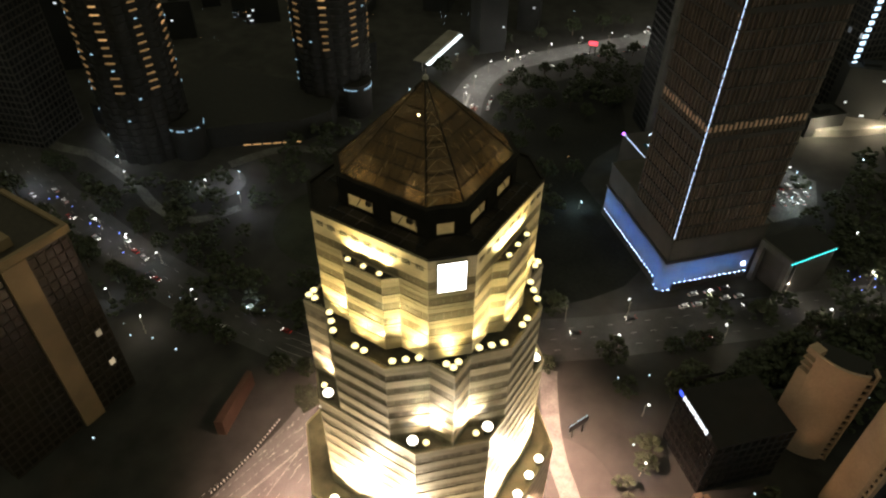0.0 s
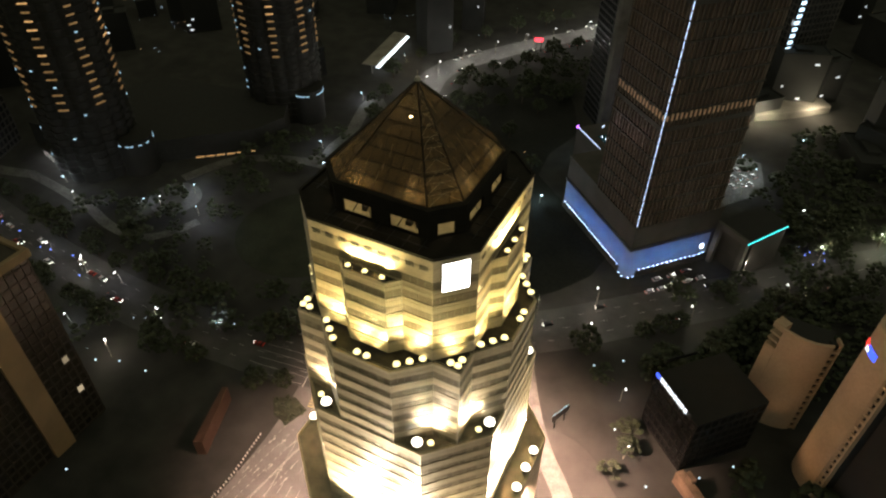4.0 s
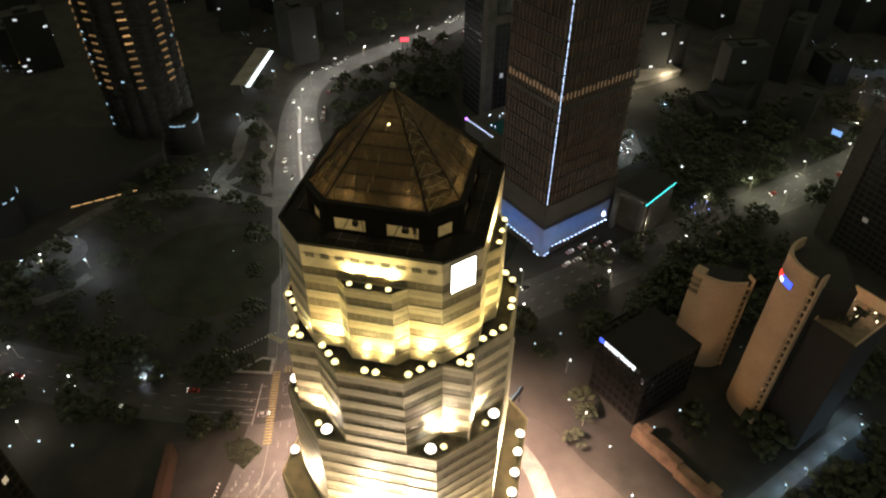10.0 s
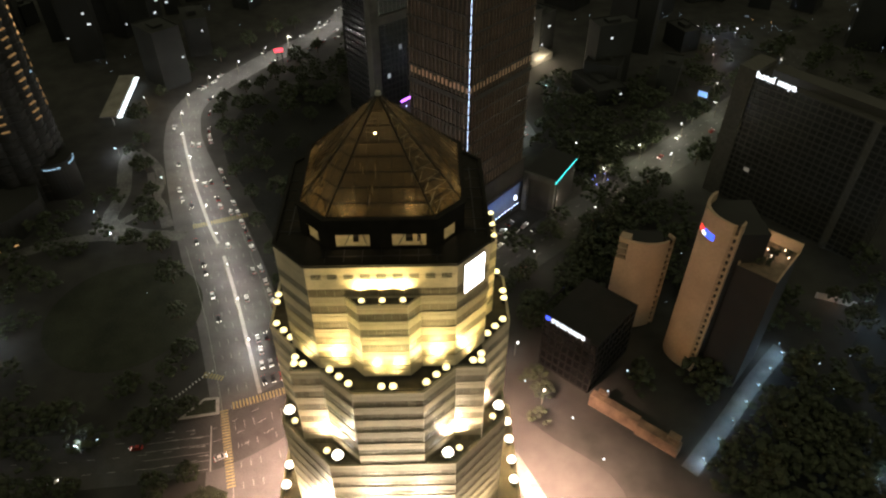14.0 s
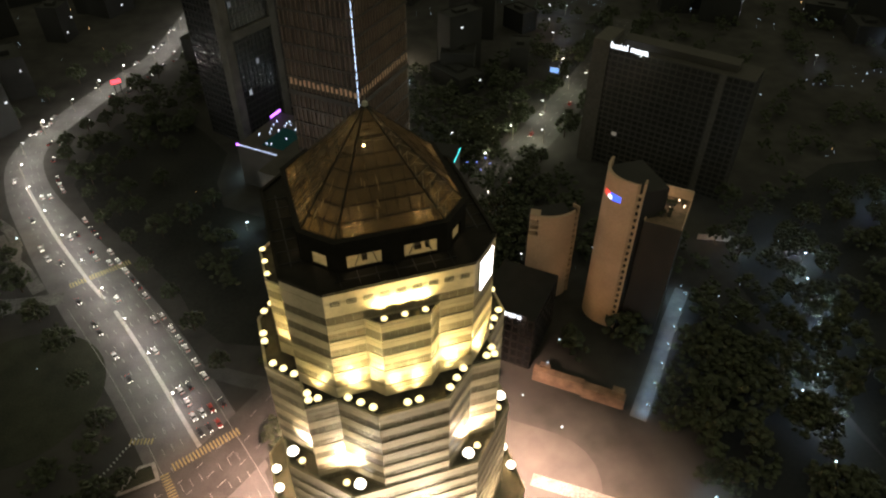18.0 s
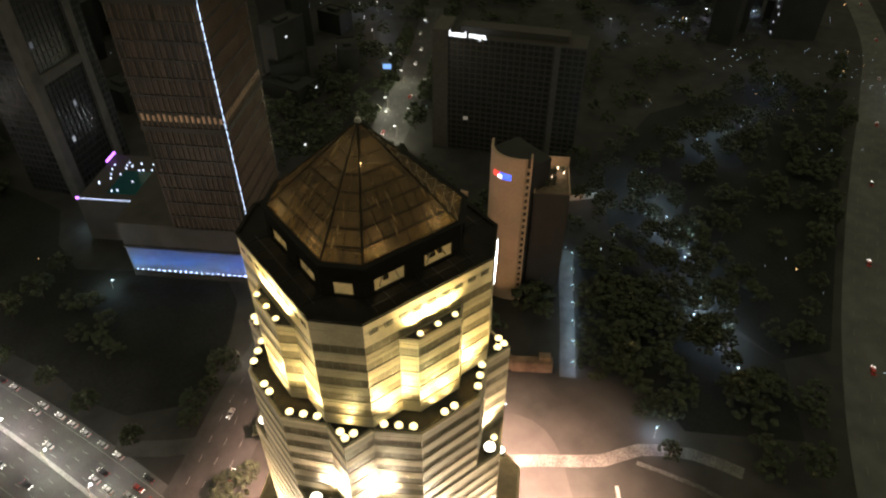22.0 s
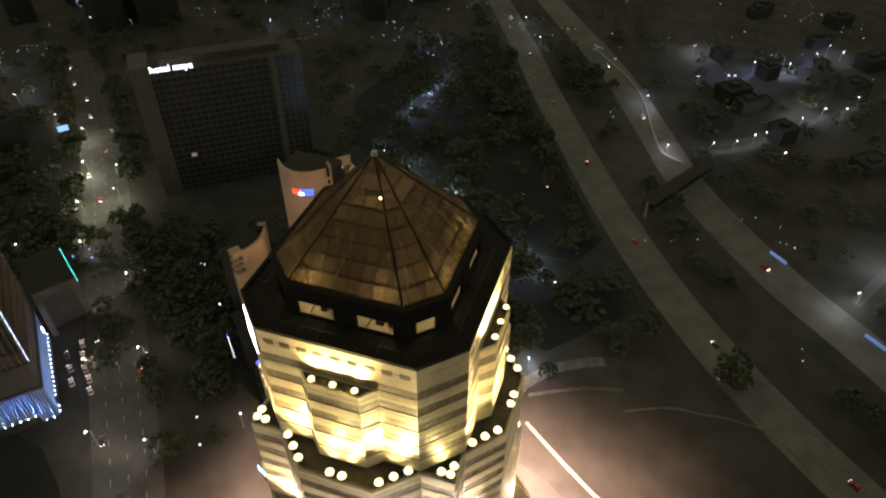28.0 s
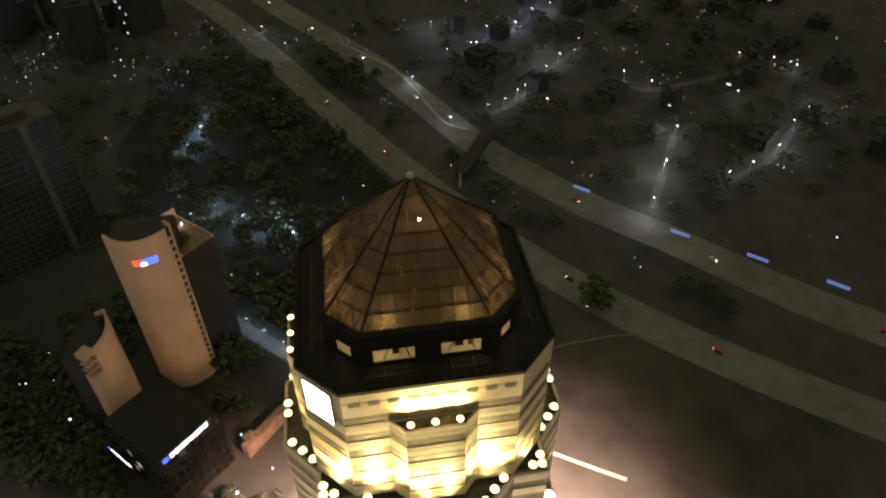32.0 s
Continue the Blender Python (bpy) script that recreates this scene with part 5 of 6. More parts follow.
strip("road_side", [(-63, -75), (-61, -40), (-60, -10), (-60.5, 15), (-66, 48)], 19, 0.009, ASPHALT_B, "widened carriageway at the junction west of the tower")
JUNC = Vector((-61, -14, 0))
for dx, dash in ((-9.2, True), (-5.6, True), (-2.0, True), (1.6, False), (2.1, False), (5.2, True)):
    bm = bmesh.new()
    for k in range(22 if dash else 44):
        y0 = -42 + k * (2.6 if dash else 1.3)
        quad_box(bm, JUNC.x + dx + 0.16 * (y0 + 14) - 0.09, y0, 0.02, JUNC.x + dx + 0.16 * (y0 + 14) + 0.09, y0 + 1.3, 0.028)
    tagged(part("lane_line", bm, PAINT), "white painted lane line on the asphalt", "road marking", kind="structure")
bm = bmesh.new()
quad_box(bm, -0.09, -1.6, 0, 0.09, 0.8, 0.008)
av_ = [bm.verts.new(v) for v in ((-0.45, 0.8, 0.004), (0.45, 0.8, 0.004), (0, 2.0, 0.004))]
bm.faces.new(av_)
arrow = mesh_of("turn_arrow", bm, PAINT)
for x, y in ((-67.5, -8.0), (-64.0, -7.0), (-60.6, -3.6), (-56.5, -3.4), (-52.7, -5.4), (-66.5, 6.0), (-62.6, 7.0), (-59.0, 8.0)):
    tagged(part("turn_arrow", arrow, None, m=T(x, y, 0.022) @ Z(-9)), "white painted lane arrow on the asphalt", "road marking", "lane arrows", kind="structure")
bm = bmesh.new()
quad_box(bm, -0.14, -0.14, 0, 0.14, 0.14, 0.7)
quad_box(bm, -0.18, -0.18, 0.7, 0.18, 0.18, 0.85)
post_m = mesh_of("bollard", bm, surf("white_bollard_paint", (0.7, 0.7, 0.68), rough=0.5, var=0.1))
for k in range(26):
    y = -29 + k * 1.4
    ob = part("bollard", post_m, None, m=T(-71.2 + 0.9 * math.sin(k * 0.16), y, -0.03))
    tagged(ob, "short white bollard along the kerb of the junction", "bollard", "junction bollards")
# traffic island, kerb bollards and a shrub bed at the junction with the cross street
bm = bmesh.new()
prism(bm, [(-89, 53.9), (-73.4, 56.2), (-75.2, 64.4), (-80.9, 64.0)], -0.03, 0.16)
tagged(part("traffic_island", bm, KERB), "raised concrete traffic island at the junction", "traffic island", kind="structure")
bm = bmesh.new()
prism(bm, [(-86.5, 55.3), (-75.0, 57.2), (-76.4, 63.2), (-80.6, 62.8)], 0.16, 0.2)
tagged(part("island_grass", bm, GRASS), "dark grass on the traffic island", "lawn", kind="structure")
for p, q in (((-100.7, 56.8), (-91.1, 65.9)), ((-91.1, 65.9), (-85.2, 73.2)), ((-85.2, 73.2), (-79.6, 78.5))):
    p, q = Vector((*p, -0.03)), Vector((*q, -0.03))
    n_post = int((q - p).length / 1.5)
    for k in range(n_post):
        tagged(part("bollard", post_m, None, m=Matrix.Translation(p.lerp(q, k / n_post))), "short white bollard along the kerb of the junction", "bollard", "junction bollards")
for x, y in ((-82.6, 48.9), (-79.6, 45.6), (-77.2, 41.8), (-75.2, 38.0), (-90.0, 48.4), (-88.0, 44.8), (-86.4, 41.2)):
    tagged(part("turn_arrow", arrow, None, m=T(x, y, 0.03) @ Z(-82)), "white painted lane arrow on the asphalt", "road marking", "lane arrows", kind="structure")
bm = bmesh.new()
for k in range(5):
    quad_box(bm, -24, k * 3.6 - 0.08, 0.02, 0, k * 3.6 + 0.08, 0.028, T(-71.5, 32.5, 0.005) @ Z(8))
quad_box(bm, -0.5, 0, 0.02, 0, 20, 0.028, T(-70.9, 31.5, 0.005) @ Z(12))
tagged(part("lane_line", bm, PAINT), "white painted lane lines and stop line at the junction", "road marking", kind="structure")
bed = [(-78.2, 21.9), (-70.4, 26.0), (-63.0, 23.0), (-66.1, 14.1), (-73.0, 15.5)]
bm = bmesh.new()
prism(bm, bed, -0.03, 0.18)
tagged(part("shrub_bed", bm, GRASS), "dark planted bed beside the junction", "lawn", kind="structure")
rs = random.Random(31)
for k in range(14):
    e = thing("shrub", "low dark leafy shrub in a planted bed", "shrub", "junction shrubs", m=T(-71.0 + rs.gauss(0, 3.0), 20.5 + rs.gauss(0, 2.2), 0.17))
    bm = bmesh.new()
    for j in range(14):
        mm = T(rs.gauss(0, 0.55), rs.gauss(0, 0.55), 0.25 + rs.random() * 0.9) @ Matrix.Rotation(rs.random() * 6, 4, (rs.random(), 1, 0.3)) @ Matrix.Diagonal((0.5, 0.36, 0.24, 1))
        bmesh.ops.create_icosphere(bm, subdivisions=1, radius=1.0, matrix=mm)
    part("foliage", bm, LEAF, e)
# plaza and lit paths at the feet of the ribbed towers
strip("path", [(-292, 84), (-266, 81), (-237, 76), (-221, 71), (-200, 70), (-188, 79), (-181, 94)], 5.5, 0.03, DIMPAVE, "dull curving path round a plaza", "path")
strip("path", [(-340, 84), (-318, 78), (-292, 84)], 7, 0.034, DIMPAVE, "dull plaza path", "path")
disc("plaza", (-206, 104), 14, 0.045, surf("pale_plaza_paving", (0.085, 0.085, 0.08), rough=0.85, var=0.4, scale=0.15, fine=1.0), "pale round plaza at the foot of a tower", cat="plaza")
disc("lawn", (-216, 84), 9, 0.06, GRASS, "small dark lawn inside the plaza path")
strip("path", [(-168, 250), (-168, 237), (-159, 204), (-158, 180), (-141, 169.5), (-115, 166.5)], 8, 0.042, DIMPAVE, "dull paved lane leading to the avenue", "path")
strip("path", [(-143, 204), (-134, 191), (-126, 174)], 6, 0.047, DIMPAVE, "dull slanting park path", "path")
for x, y, pw in ((-199, 112, 1500), (-214, 90, 700), (-184, 98, 600), (-238, 82, 650), (-268, 87, 800), (-164, 182, 900), (-174, 244, 1500), (-150, 164, 600), (-137, 184, 500)):
    put_lamp(lamp_b, x, y, x * 3, -0.05)
    bulb("plaza_light", (x + 0.6, y, 4.7), pw, (0.86, 0.92, 1.0), 0.3)
# brightly lit entrance porch west of the plaza
porch = thing("entrance_porch", "white-lit entrance porch with slim columns under a dark roof", "building")
m, ln = wall_frame((-300, 100), (-280, 95))
for i in range(6):
    bm = bmesh.new()
    quad_box(bm, i * ln / 5 - 0.25, -0.25, 0, i * ln / 5 + 0.25, 0.25, 7.0, m)
    part("column", bm, PAVING, porch)
bm = bmesh.new()
quad_box(bm, -1, -9, 7.0, ln + 1, 1.2, 7.7, m)
part("roof", bm, NIGHTWALL, porch, "dark flat roof")
bm = bmesh.new()
quad_box(bm, 0, -8.4, 0, ln, -8.0, 7.0, m)
part("wall", bm, PAVING, porch, "pale back wall")
bm = bmesh.new()
for i in range(5):
    quad_box(bm, (i + 0.2) * ln / 5, -4.5, 6.8, (i + 0.8) * ln / 5, -4.0, 6.98, m)
part("light_panel", bm, glow("porch_light", (0.95, 0.97, 1.0), 6.0), porch, "white ceiling light")
bulb("porch_light", m @ Vector((ln / 2, -3.0, 5.4)), 2600, (0.92, 0.96, 1.0), 0.4)
# orange-lit garden wall by the park
wall_o = thing("garden_wall", "low garden wall in a dim orange light", "wall")
m, ln = wall_frame((186, 114), (203, 106))
bm = bmesh.new()
quad_box(bm, 0, -0.3, 0, ln, 0.0, 3.2, m)
part("wall", bm, CONC, wall_o)
bm = bmesh.new()
quad_box(bm, -0.1, -0.38, 3.2, ln + 0.1, 0.08, 3.35, m)
part("coping", bm, KERB, wall_o)
bulb("wall_light", m @ Vector((ln * 0.4, 3.0, 3.0)), 160, (1.0, 0.55, 0.25), 0.2)
# forecourt round the tower
bm = bmesh.new()
ring = []
for i in range(72):
    a = i * math.tau / 72
    r = 62 + 5 * math.sin(3 * a + 0.6) + 3 * math.sin(7 * a)
    x, y = 8 + r * math.cos(a), 2 + r * math.sin(a)
    ring.append((max(x, -27 - 0.20 * max(y, -20) - 0.02 * abs(y) - 0.01 * i), y))
prism(bm, ring, -0.04, 0.005)
tagged(part("pavement", bm, surf("warm_grey_paving", (0.042, 0.039, 0.035), rough=0.9, var=0.25, scale=0.02, fine=0.15)), "warm grey paved forecourt round the tower", "pavement", kind="structure")

# ---- neighbouring buildings ----
def block_tower(name, corner, ang_, lu, lv, h, wall, pane, label, floor=4.0, bay=3.0, fin=0.2):
    e = thing(name, label, "building")
    facade_block(e, name, (*corner, 0), ang_, lu, lv, 0, h, floor, bay, wall, pane, fin)
    return e


DARKGLASS = lit_windows("dark_tower_glass", (0.025, 0.026, 0.028), (0.8, 0.9, 1.0), 0.008, 0.5)
WARMGLASS = lit_windows("warm_tower_glass", (0.03, 0.026, 0.02), (1.0, 0.8, 0.5), 0.006, 0.4)
TAN = surf("tan_stone_facade", (0.22, 0.155, 0.085), rough=0.8, var=0.2, scale=0.1)
tan_b = block_tower("office_block", (-166, -62), 0, 34, 50, 80, surf("brown_mullion_wall", (0.030, 0.024, 0.016), rough=0.8), WARMGLASS, "dark office block with a tan stone pier and roof band")
bm = bmesh.new()
quad_box(bm, 33.4, -0.6, 78.6, 35, 51, 81.6, T(-166, -62, 0))
quad_box(bm, -0.6, 49.4, 78.6, 33.4, 51, 81.6, T(-166, -62, 0))
quad_box(bm, 34, 27, 0, 35.4, 35, 78.6, T(-166, -62, 0))
quad_box(bm, 24, 30, 80.4, 29, 36, 84, T(-166, -62, 0))
part("stone_pier", bm, TAN, tan_b, "tan stone pier and parapet band")
spot("facade_flood", (-118, -30, 60), (-131, -28, 76), 800, (1.0, 0.72, 0.36), 100, 0.9, 0.5)
dt = block_tower("dark_tower", (-350, 60), 20, 36, 36, 150, DARKWALL, DARKGLASS, "unlit dark office tower", 4.2, 3.6)
pf = block_tower("portal_tower", (-22, 276), 38, 46, 30, 150, surf("grey_portal_wall", (0.014, 0.014, 0.016), rough=0.7), DARKGLASS, "dark tower framed by a grey concrete portal", 4.0, 3.0, 0.0)
bm = bmesh.new()
mq = T(-22, 276, 0) @ Z(38)
quad_box(bm, -1.6, -1.6, 0, 4.0, 4.0, 151, mq)
quad_box(bm, 33, -1.6, 0, 38, 4.0, 151, mq)
for z in (64, 128):
    quad_box(bm, 4.0, -1.5, z, 33, 1.0, z + 5, mq)
part("portal_frame", bm, CONC_DIM, pf, "grey concrete portal columns and beams")
deck = thing("pool_deck", "raised pool deck edged with small string lights", "building")
bm = bmesh.new()
md = T(-2, 212, 0) @ Z(HU)
quad_box(bm, 0, 0, 0, 40, 34, 24.5, md)
part("wall", bm, DARKWALL, deck)
bm = bmesh.new()
quad_box(bm, 6, 6, 24.5, 26, 22, 24.6, md)
part("pool_water", bm, surf("dark_teal_water", (0.02, 0.10, 0.12), rough=0.1, bump=0.05), deck, "dark teal pool water")
DOT = glow("small_string_light", (0.6, 0.75, 1.0), 1.6)
bm = bmesh.new()
for i in range(26):
    quad_box(bm, 0.3, 1 + i * 1.25, 24.5, 0.55, 1.25 + i * 1.25, 25.2, md)
    if i % 2:
        quad_box(bm, 1 + i * 1.4, 0.3, 24.5, 1.25 + i * 1.4, 0.55, 25.2, md)
for i in range(20):
    x, y = rt.uniform(2, 36), rt.uniform(2, 30)
    quad_box(bm, x, y, 24.5, x + 0.35, y + 0.35, 25.4, md)
tagged(part("string_light", bm, DOT), "small white string lights along a roof deck", "light", kind="stuff")
PURP = glow("violet_light", (0.45, 0.12, 1.0), 3.0)
for x0, y0, z0, x1, y1, z1 in ((30, 33, 26, 39, 33.4, 27.2), (-0.4, 33, 24.6, 0.5, 34, 25.8)):
    bm = bmesh.new()
    quad_box(bm, x0, y0, z0, x1, y1, z1, md)
    part("violet_strip", bm, PURP, deck, "violet light strip")
rtow = block_tower("lit_edge_tower", (66, 372), 47, 34, 34, 160, DARKWALL, DARKGLASS, "dark tower with a ladder of cold light on one edge", 4.2, 3.4)
LADDER = glow("pale_blue_window_light", (0.55, 0.78, 1.0), 1.6)
bm = bmesh.new()
for i in range(36):
    quad_box(bm, -0.6, -0.6, 6 + i * 4.2, 2.6, 0.1, 8.0 + i * 4.2, T(66, 372, 0) @ Z(47))
part("light_ladder", bm, LADDER, rtow, "ladder of pale blue lit windows")
pod2 = thing("low_podium", "low pale podium with a lit curved forecourt", "building")
bm = bmesh.new()
prism(bm, [(50, 345), (62, 338), (80, 350), (104, 372), (96, 384), (60, 366)], 0, 5)
part("wall", bm, CONC, pod2)
bulb("forecourt_light", (66, 336, 9), 9000, (1.0, 0.86, 0.6), 0.4)
bulb("forecourt_light", (96, 360, 9), 9000, (1.0, 0.86, 0.6), 0.4)
wedge = thing("wedge_house", "low building with a tall brown wedge-shaped wall", "building")
bm = bmesh.new()
prism(bm, [(-94, 13), (-92, 13.6), (-84, -9.5), (-87, -11)], 0, 8)
part("wall", bm, surf("brown_rendered_wall", (0.085, 0.045, 0.03), rough=0.85, var=0.2, scale=0.2), wedge)
lowb = thing("low_terrace_house", "long low building with a peach-lit front wall", "building")
m, ln = wall_frame((70, 57), (98, 33))
bm = bmesh.new()
quad_box(bm, 0, -3, 0, ln * 0.55, 0, 6.5, m)
quad_box(bm, ln * 0.55, -3, 0, ln, 0.8, 5.4, m)
quad_box(bm, 2, -4, 6.5, 6, -2, 8.0, m)
quad_box(bm, ln * 0.85, -4, 5.4, ln - 1, -1, 7, m)
part("wall", bm, surf("weathered_peach_render", (0.21, 0.14, 0.095), rough=0.85, var=0.45, scale=0.25), lowb, "weathered peach stepped wall")
spot("facade_flood", (74, 38, 1.0), (84, 46, 5), 60, (1.0, 0.60, 0.34), 120, 0.9, 0.4)
roofb = thing("roof_terrace_block", "block with a warmly lit roof terrace beside the curved tower", "building")
m, ln = wall_frame((117.5, 72), (128, 62))
# block walls take the unlit dark from their near-black colour
bm = bmesh.new()
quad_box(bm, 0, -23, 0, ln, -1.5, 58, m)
part("wall", bm, NIGHTWALL, roofb, "walls coloured near-black as unlit")
bm = bmesh.new()
quad_box(bm, 0.3, -23, 58, ln, -22.4, 62.5, m)
part("screen_wall", bm, ORANGE_W, roofb, "warmly lit peach screen wall at the back of the terrace")
bm = bmesh.new()
quad_box(bm, 0, -22.4, 58, 0.5, -1.5, 59.2, m)
quad_box(bm, ln - 0.5, -22.4, 58, ln, -1.5, 59.2, m)
part("parapet", bm, ORANGE_W, roofb)
bm = bmesh.new()
quad_box(bm, 0.6, -22.3, 58.0, ln - 0.6, -1.6, 58.06, m)
part("deck", bm, surf("timber_roof_deck", (0.17, 0.12, 0.08), rough=0.8, var=0.4, scale=0.4), roofb, "brown timber roof deck")
for x, y in ((4.5, -18.5), (10.5, -17)):
    bulb("terrace_light", m @ Vector((x, y, 60.4)), 170, (1.0, 0.74, 0.45), 0.2)
SPARK = glow("warm_terrace_light", (1.0, 0.80, 0.55), 4.0)
for i in range(5):
    bm = bmesh.new()
    quad_box(bm, 2.2 + i * 2.5, -20.5 + (i % 3) * 3.4, 58.06, 2.5 + i * 2.5, -20.2 + (i % 3) * 3.4, 58.9, m)
    part("terrace_light", bm, SPARK, roofb)
rp_ = random.Random(8)
for i in range(9):
    px, py = 1.6 + rp_.random() * (ln - 3), -21 + rp_.random() * 14
    e = thing("potted_plant", "dark leafy shrub in a box planter on the roof deck", "plant", "roof terrace plants", m=m @ T(px, py, 58.06))
    bm = bmesh.new()
    quad_box(bm, -0.7, -0.7, 0, 0.7, 0.7, 0.7)
    part("planter", bm, DARKWALL, e)
    bm = bmesh.new()
    for j in range(26):
        mm = T(rp_.gauss(0, 0.6), rp_.gauss(0, 0.6), 1.0 + rp_.random() * 1.7) @ Matrix.Rotation(rp_.random() * 6, 4, (rp_.random(), 1, 0.3)) @ Matrix.Diagonal((0.42, 0.3, 0.18, 1))
        bmesh.ops.create_icosphere(bm, subdivisions=1, radius=1.0, matrix=mm)
    part("foliage", bm, LEAF, e)

# canopy roofs and bright boards
def board(name, p, q, z0, z1, material, label):
    m, ln = wall_frame(p, q)
    e = thing(name, label, "billboard")
    bm = bmesh.new()
    quad_box(bm, 0, 0.0, z0, ln, 0.12, z1, m)
    part("screen", bm, material, e, "glowing screen")
    bm = bmesh.new()
    quad_box(bm, -0.2, -0.4, z0 - 0.2, ln + 0.2, -0.02, z1 + 0.2, m)
    for s in (0.2, 0.8):
        quad_box(bm, ln * s, -0.6, 0, ln * s + 0.4, -0.2, z0, m)
    part("frame", bm, BLACK, e, "dark frame on two posts")


board("billboard", (-101, 368), (-95, 370), 8, 11, glow("red_screen", (1.0, 0.07, 0.10), 1.6), "red glowing roadside billboard")
board("billboard", (27.5, 66), (24.0, 58), 5.0, 8.0, glow("cyan_screen", (0.35, 0.75, 1.0), 2.0), "cyan glowing advertising screen beside the tower")
board("billboard", (186, 292), (190.5, 288.2), 10, 13.5, glow("blue_screen", (0.25, 0.5, 1.0), 0.6), "pale blue glowing billboard")
hall = thing("station_canopy", "long station canopy lit cold white", "building")
m, ln = wall_frame((-192, 279), (-199, 337))
bm = bmesh.new()
quad_box(bm, 0, -4, 6, ln, 6, 6.6, m)
for i in range(8):
    quad_box(bm, i * ln / 7.2, 3.0, 0, i * ln / 7.2 + 0.5, 3.5, 6, m)
part("roof", bm, CONC, hall)
bm = bmesh.new()
for i in range(12):
    quad_box(bm, i * ln / 12 + 0.5, 6.1, 5.0, (i + 0.72) * ln / 12, 9.0, 5.2, m)
part("light_panel", bm, glow("white_platform_light", (0.85, 0.97, 1.0), 2.2), hall, "row of white light panels")

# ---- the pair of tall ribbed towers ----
# steel near-black: the towers' unlit look is put into its colour
STEEL_D = surf("night_dark_ribbed_steel", (0.009, 0.0085, 0.007), rough=0.5, metal=0.1, var=0.3, scale=0.1)
AMBER = glow("amber_balcony_light", (1.0, 0.56, 0.22), 0.34)
AMBER2 = glow("pale_balcony_light", (0.45, 0.75, 1.0), 0.38)
AMBER3 = glow("dim_amber_balcony_light", (1.0, 0.58, 0.25), 0.07)


def ribbed_tower(cx, cy, r, h, annex):
    e = thing("ribbed_tower", "very tall round ribbed tower with amber lit balconies", "tower", "twin towers", T(cx, cy, 0))

    def lobes(rr, n=16):
        out = []
        for i in range(n * 6):
            a = i * math.tau / (n * 6)
            out.append(((rr + 1.6 * abs(math.sin(a * n / 2))) * math.cos(a), (rr + 1.6 * abs(math.sin(a * n / 2))) * math.sin(a)))
        return out
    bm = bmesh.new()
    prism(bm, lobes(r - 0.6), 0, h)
    shaft = part("shaft", bm, NIGHTWALL, e, "lobed shaft coloured night-dark")
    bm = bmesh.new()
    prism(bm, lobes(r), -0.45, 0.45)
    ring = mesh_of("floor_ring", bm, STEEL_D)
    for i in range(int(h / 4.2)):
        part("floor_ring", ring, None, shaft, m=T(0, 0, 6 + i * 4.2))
    bm, bm2, bm3 = bmesh.new(), bmesh.new(), bmesh.new()
    rr = random.Random(int(abs(cx)))
    for i in range(int(h / 4.2) - 2):
        for j in range(16):
            a = (j + 0.5) * math.tau / 16
            mm = T(math.cos(a) * (r + 1.2), math.sin(a) * (r + 1.2), 7.2 + i * 4.2) @ Z(math.degrees(a) + 90)
            if j % 2 and i > 8 and rr.random() < 0.93:
                w = rr.uniform(1.7, 2.5)
                quad_box(bm if j % 4 == 1 and i > 13 + rr.random() * 10 else bm3, -w, -0.35, 0, w, 0.35, 0.7, mm)
            elif rr.random() < (0.30 if j % 8 == 2 else 0.07):
                quad_box(bm2, -0.7, -0.3, 0, 0.7, 0.3, 0.7, mm)
    tagged(part("balcony_light", bm, AMBER, shaft, "amber balcony light"), kind="stuff")
    tagged(part("balcony_light", bm3, AMBER3, shaft, "dim amber balcony light"), kind="stuff")
    tagged(part("window_light", bm2, AMBER2, shaft, "pale window light"), kind="stuff")
    ax, ay, ar, ah = annex
    bm = bmesh.new()
    bmesh.ops.create_cone(bm, cap_ends=True, segments=32, radius1=ar, radius2=ar, depth=ah, matrix=T(ax, ay, ah / 2))
    annx = part("annexe_drum", bm, NIGHTWALL, e, "dark round annexe")
    bm = bmesh.new()
    for i in range(28):
        if rr.random() < 0.7:
            a = i * math.tau / 28
            quad_box(bm, -0.9, -0.2, 0, 0.9, 0.2, 0.7, T(ax + math.cos(a) * (ar + 0.1), ay + math.sin(a) * (ar + 0.1), 19) @ Z(math.degrees(a) + 90))
    part("ring_light", bm, AMBER2, annx, "ring of pale light")


ribbed_tower(-268, 112, 22, 190, (25, 6, 10, 22))
ribbed_tower(-212, 213, 22, 190, (20, -4, 10, 22))
mallb = thing("shopping_mall", "low dark mall between the two towers", "building")
bm = bmesh.new()
prism(bm, [(-318, 108), (-262, 111), (-240, 122), (-222, 141), (-197, 163), (-190, 182), (-202, 204), (-290, 188)], 0, 14)
# mall coloured near-black so that it sinks into the unlit night
part("wall", bm, surf("night_dark_mall_wall", (0.02, 0.02, 0.018), rough=0.9), mallb)
bm = bmesh.new()
m, ln = wall_frame((-222, 140), (-196, 162))
for i in range(6):
    quad_box(bm, i * ln / 6, 8, 5, (i + 0.8) * ln / 6, 8.3, 5.6, m)
part("canopy_light", bm, AMBER, mallb, "amber canopy light")

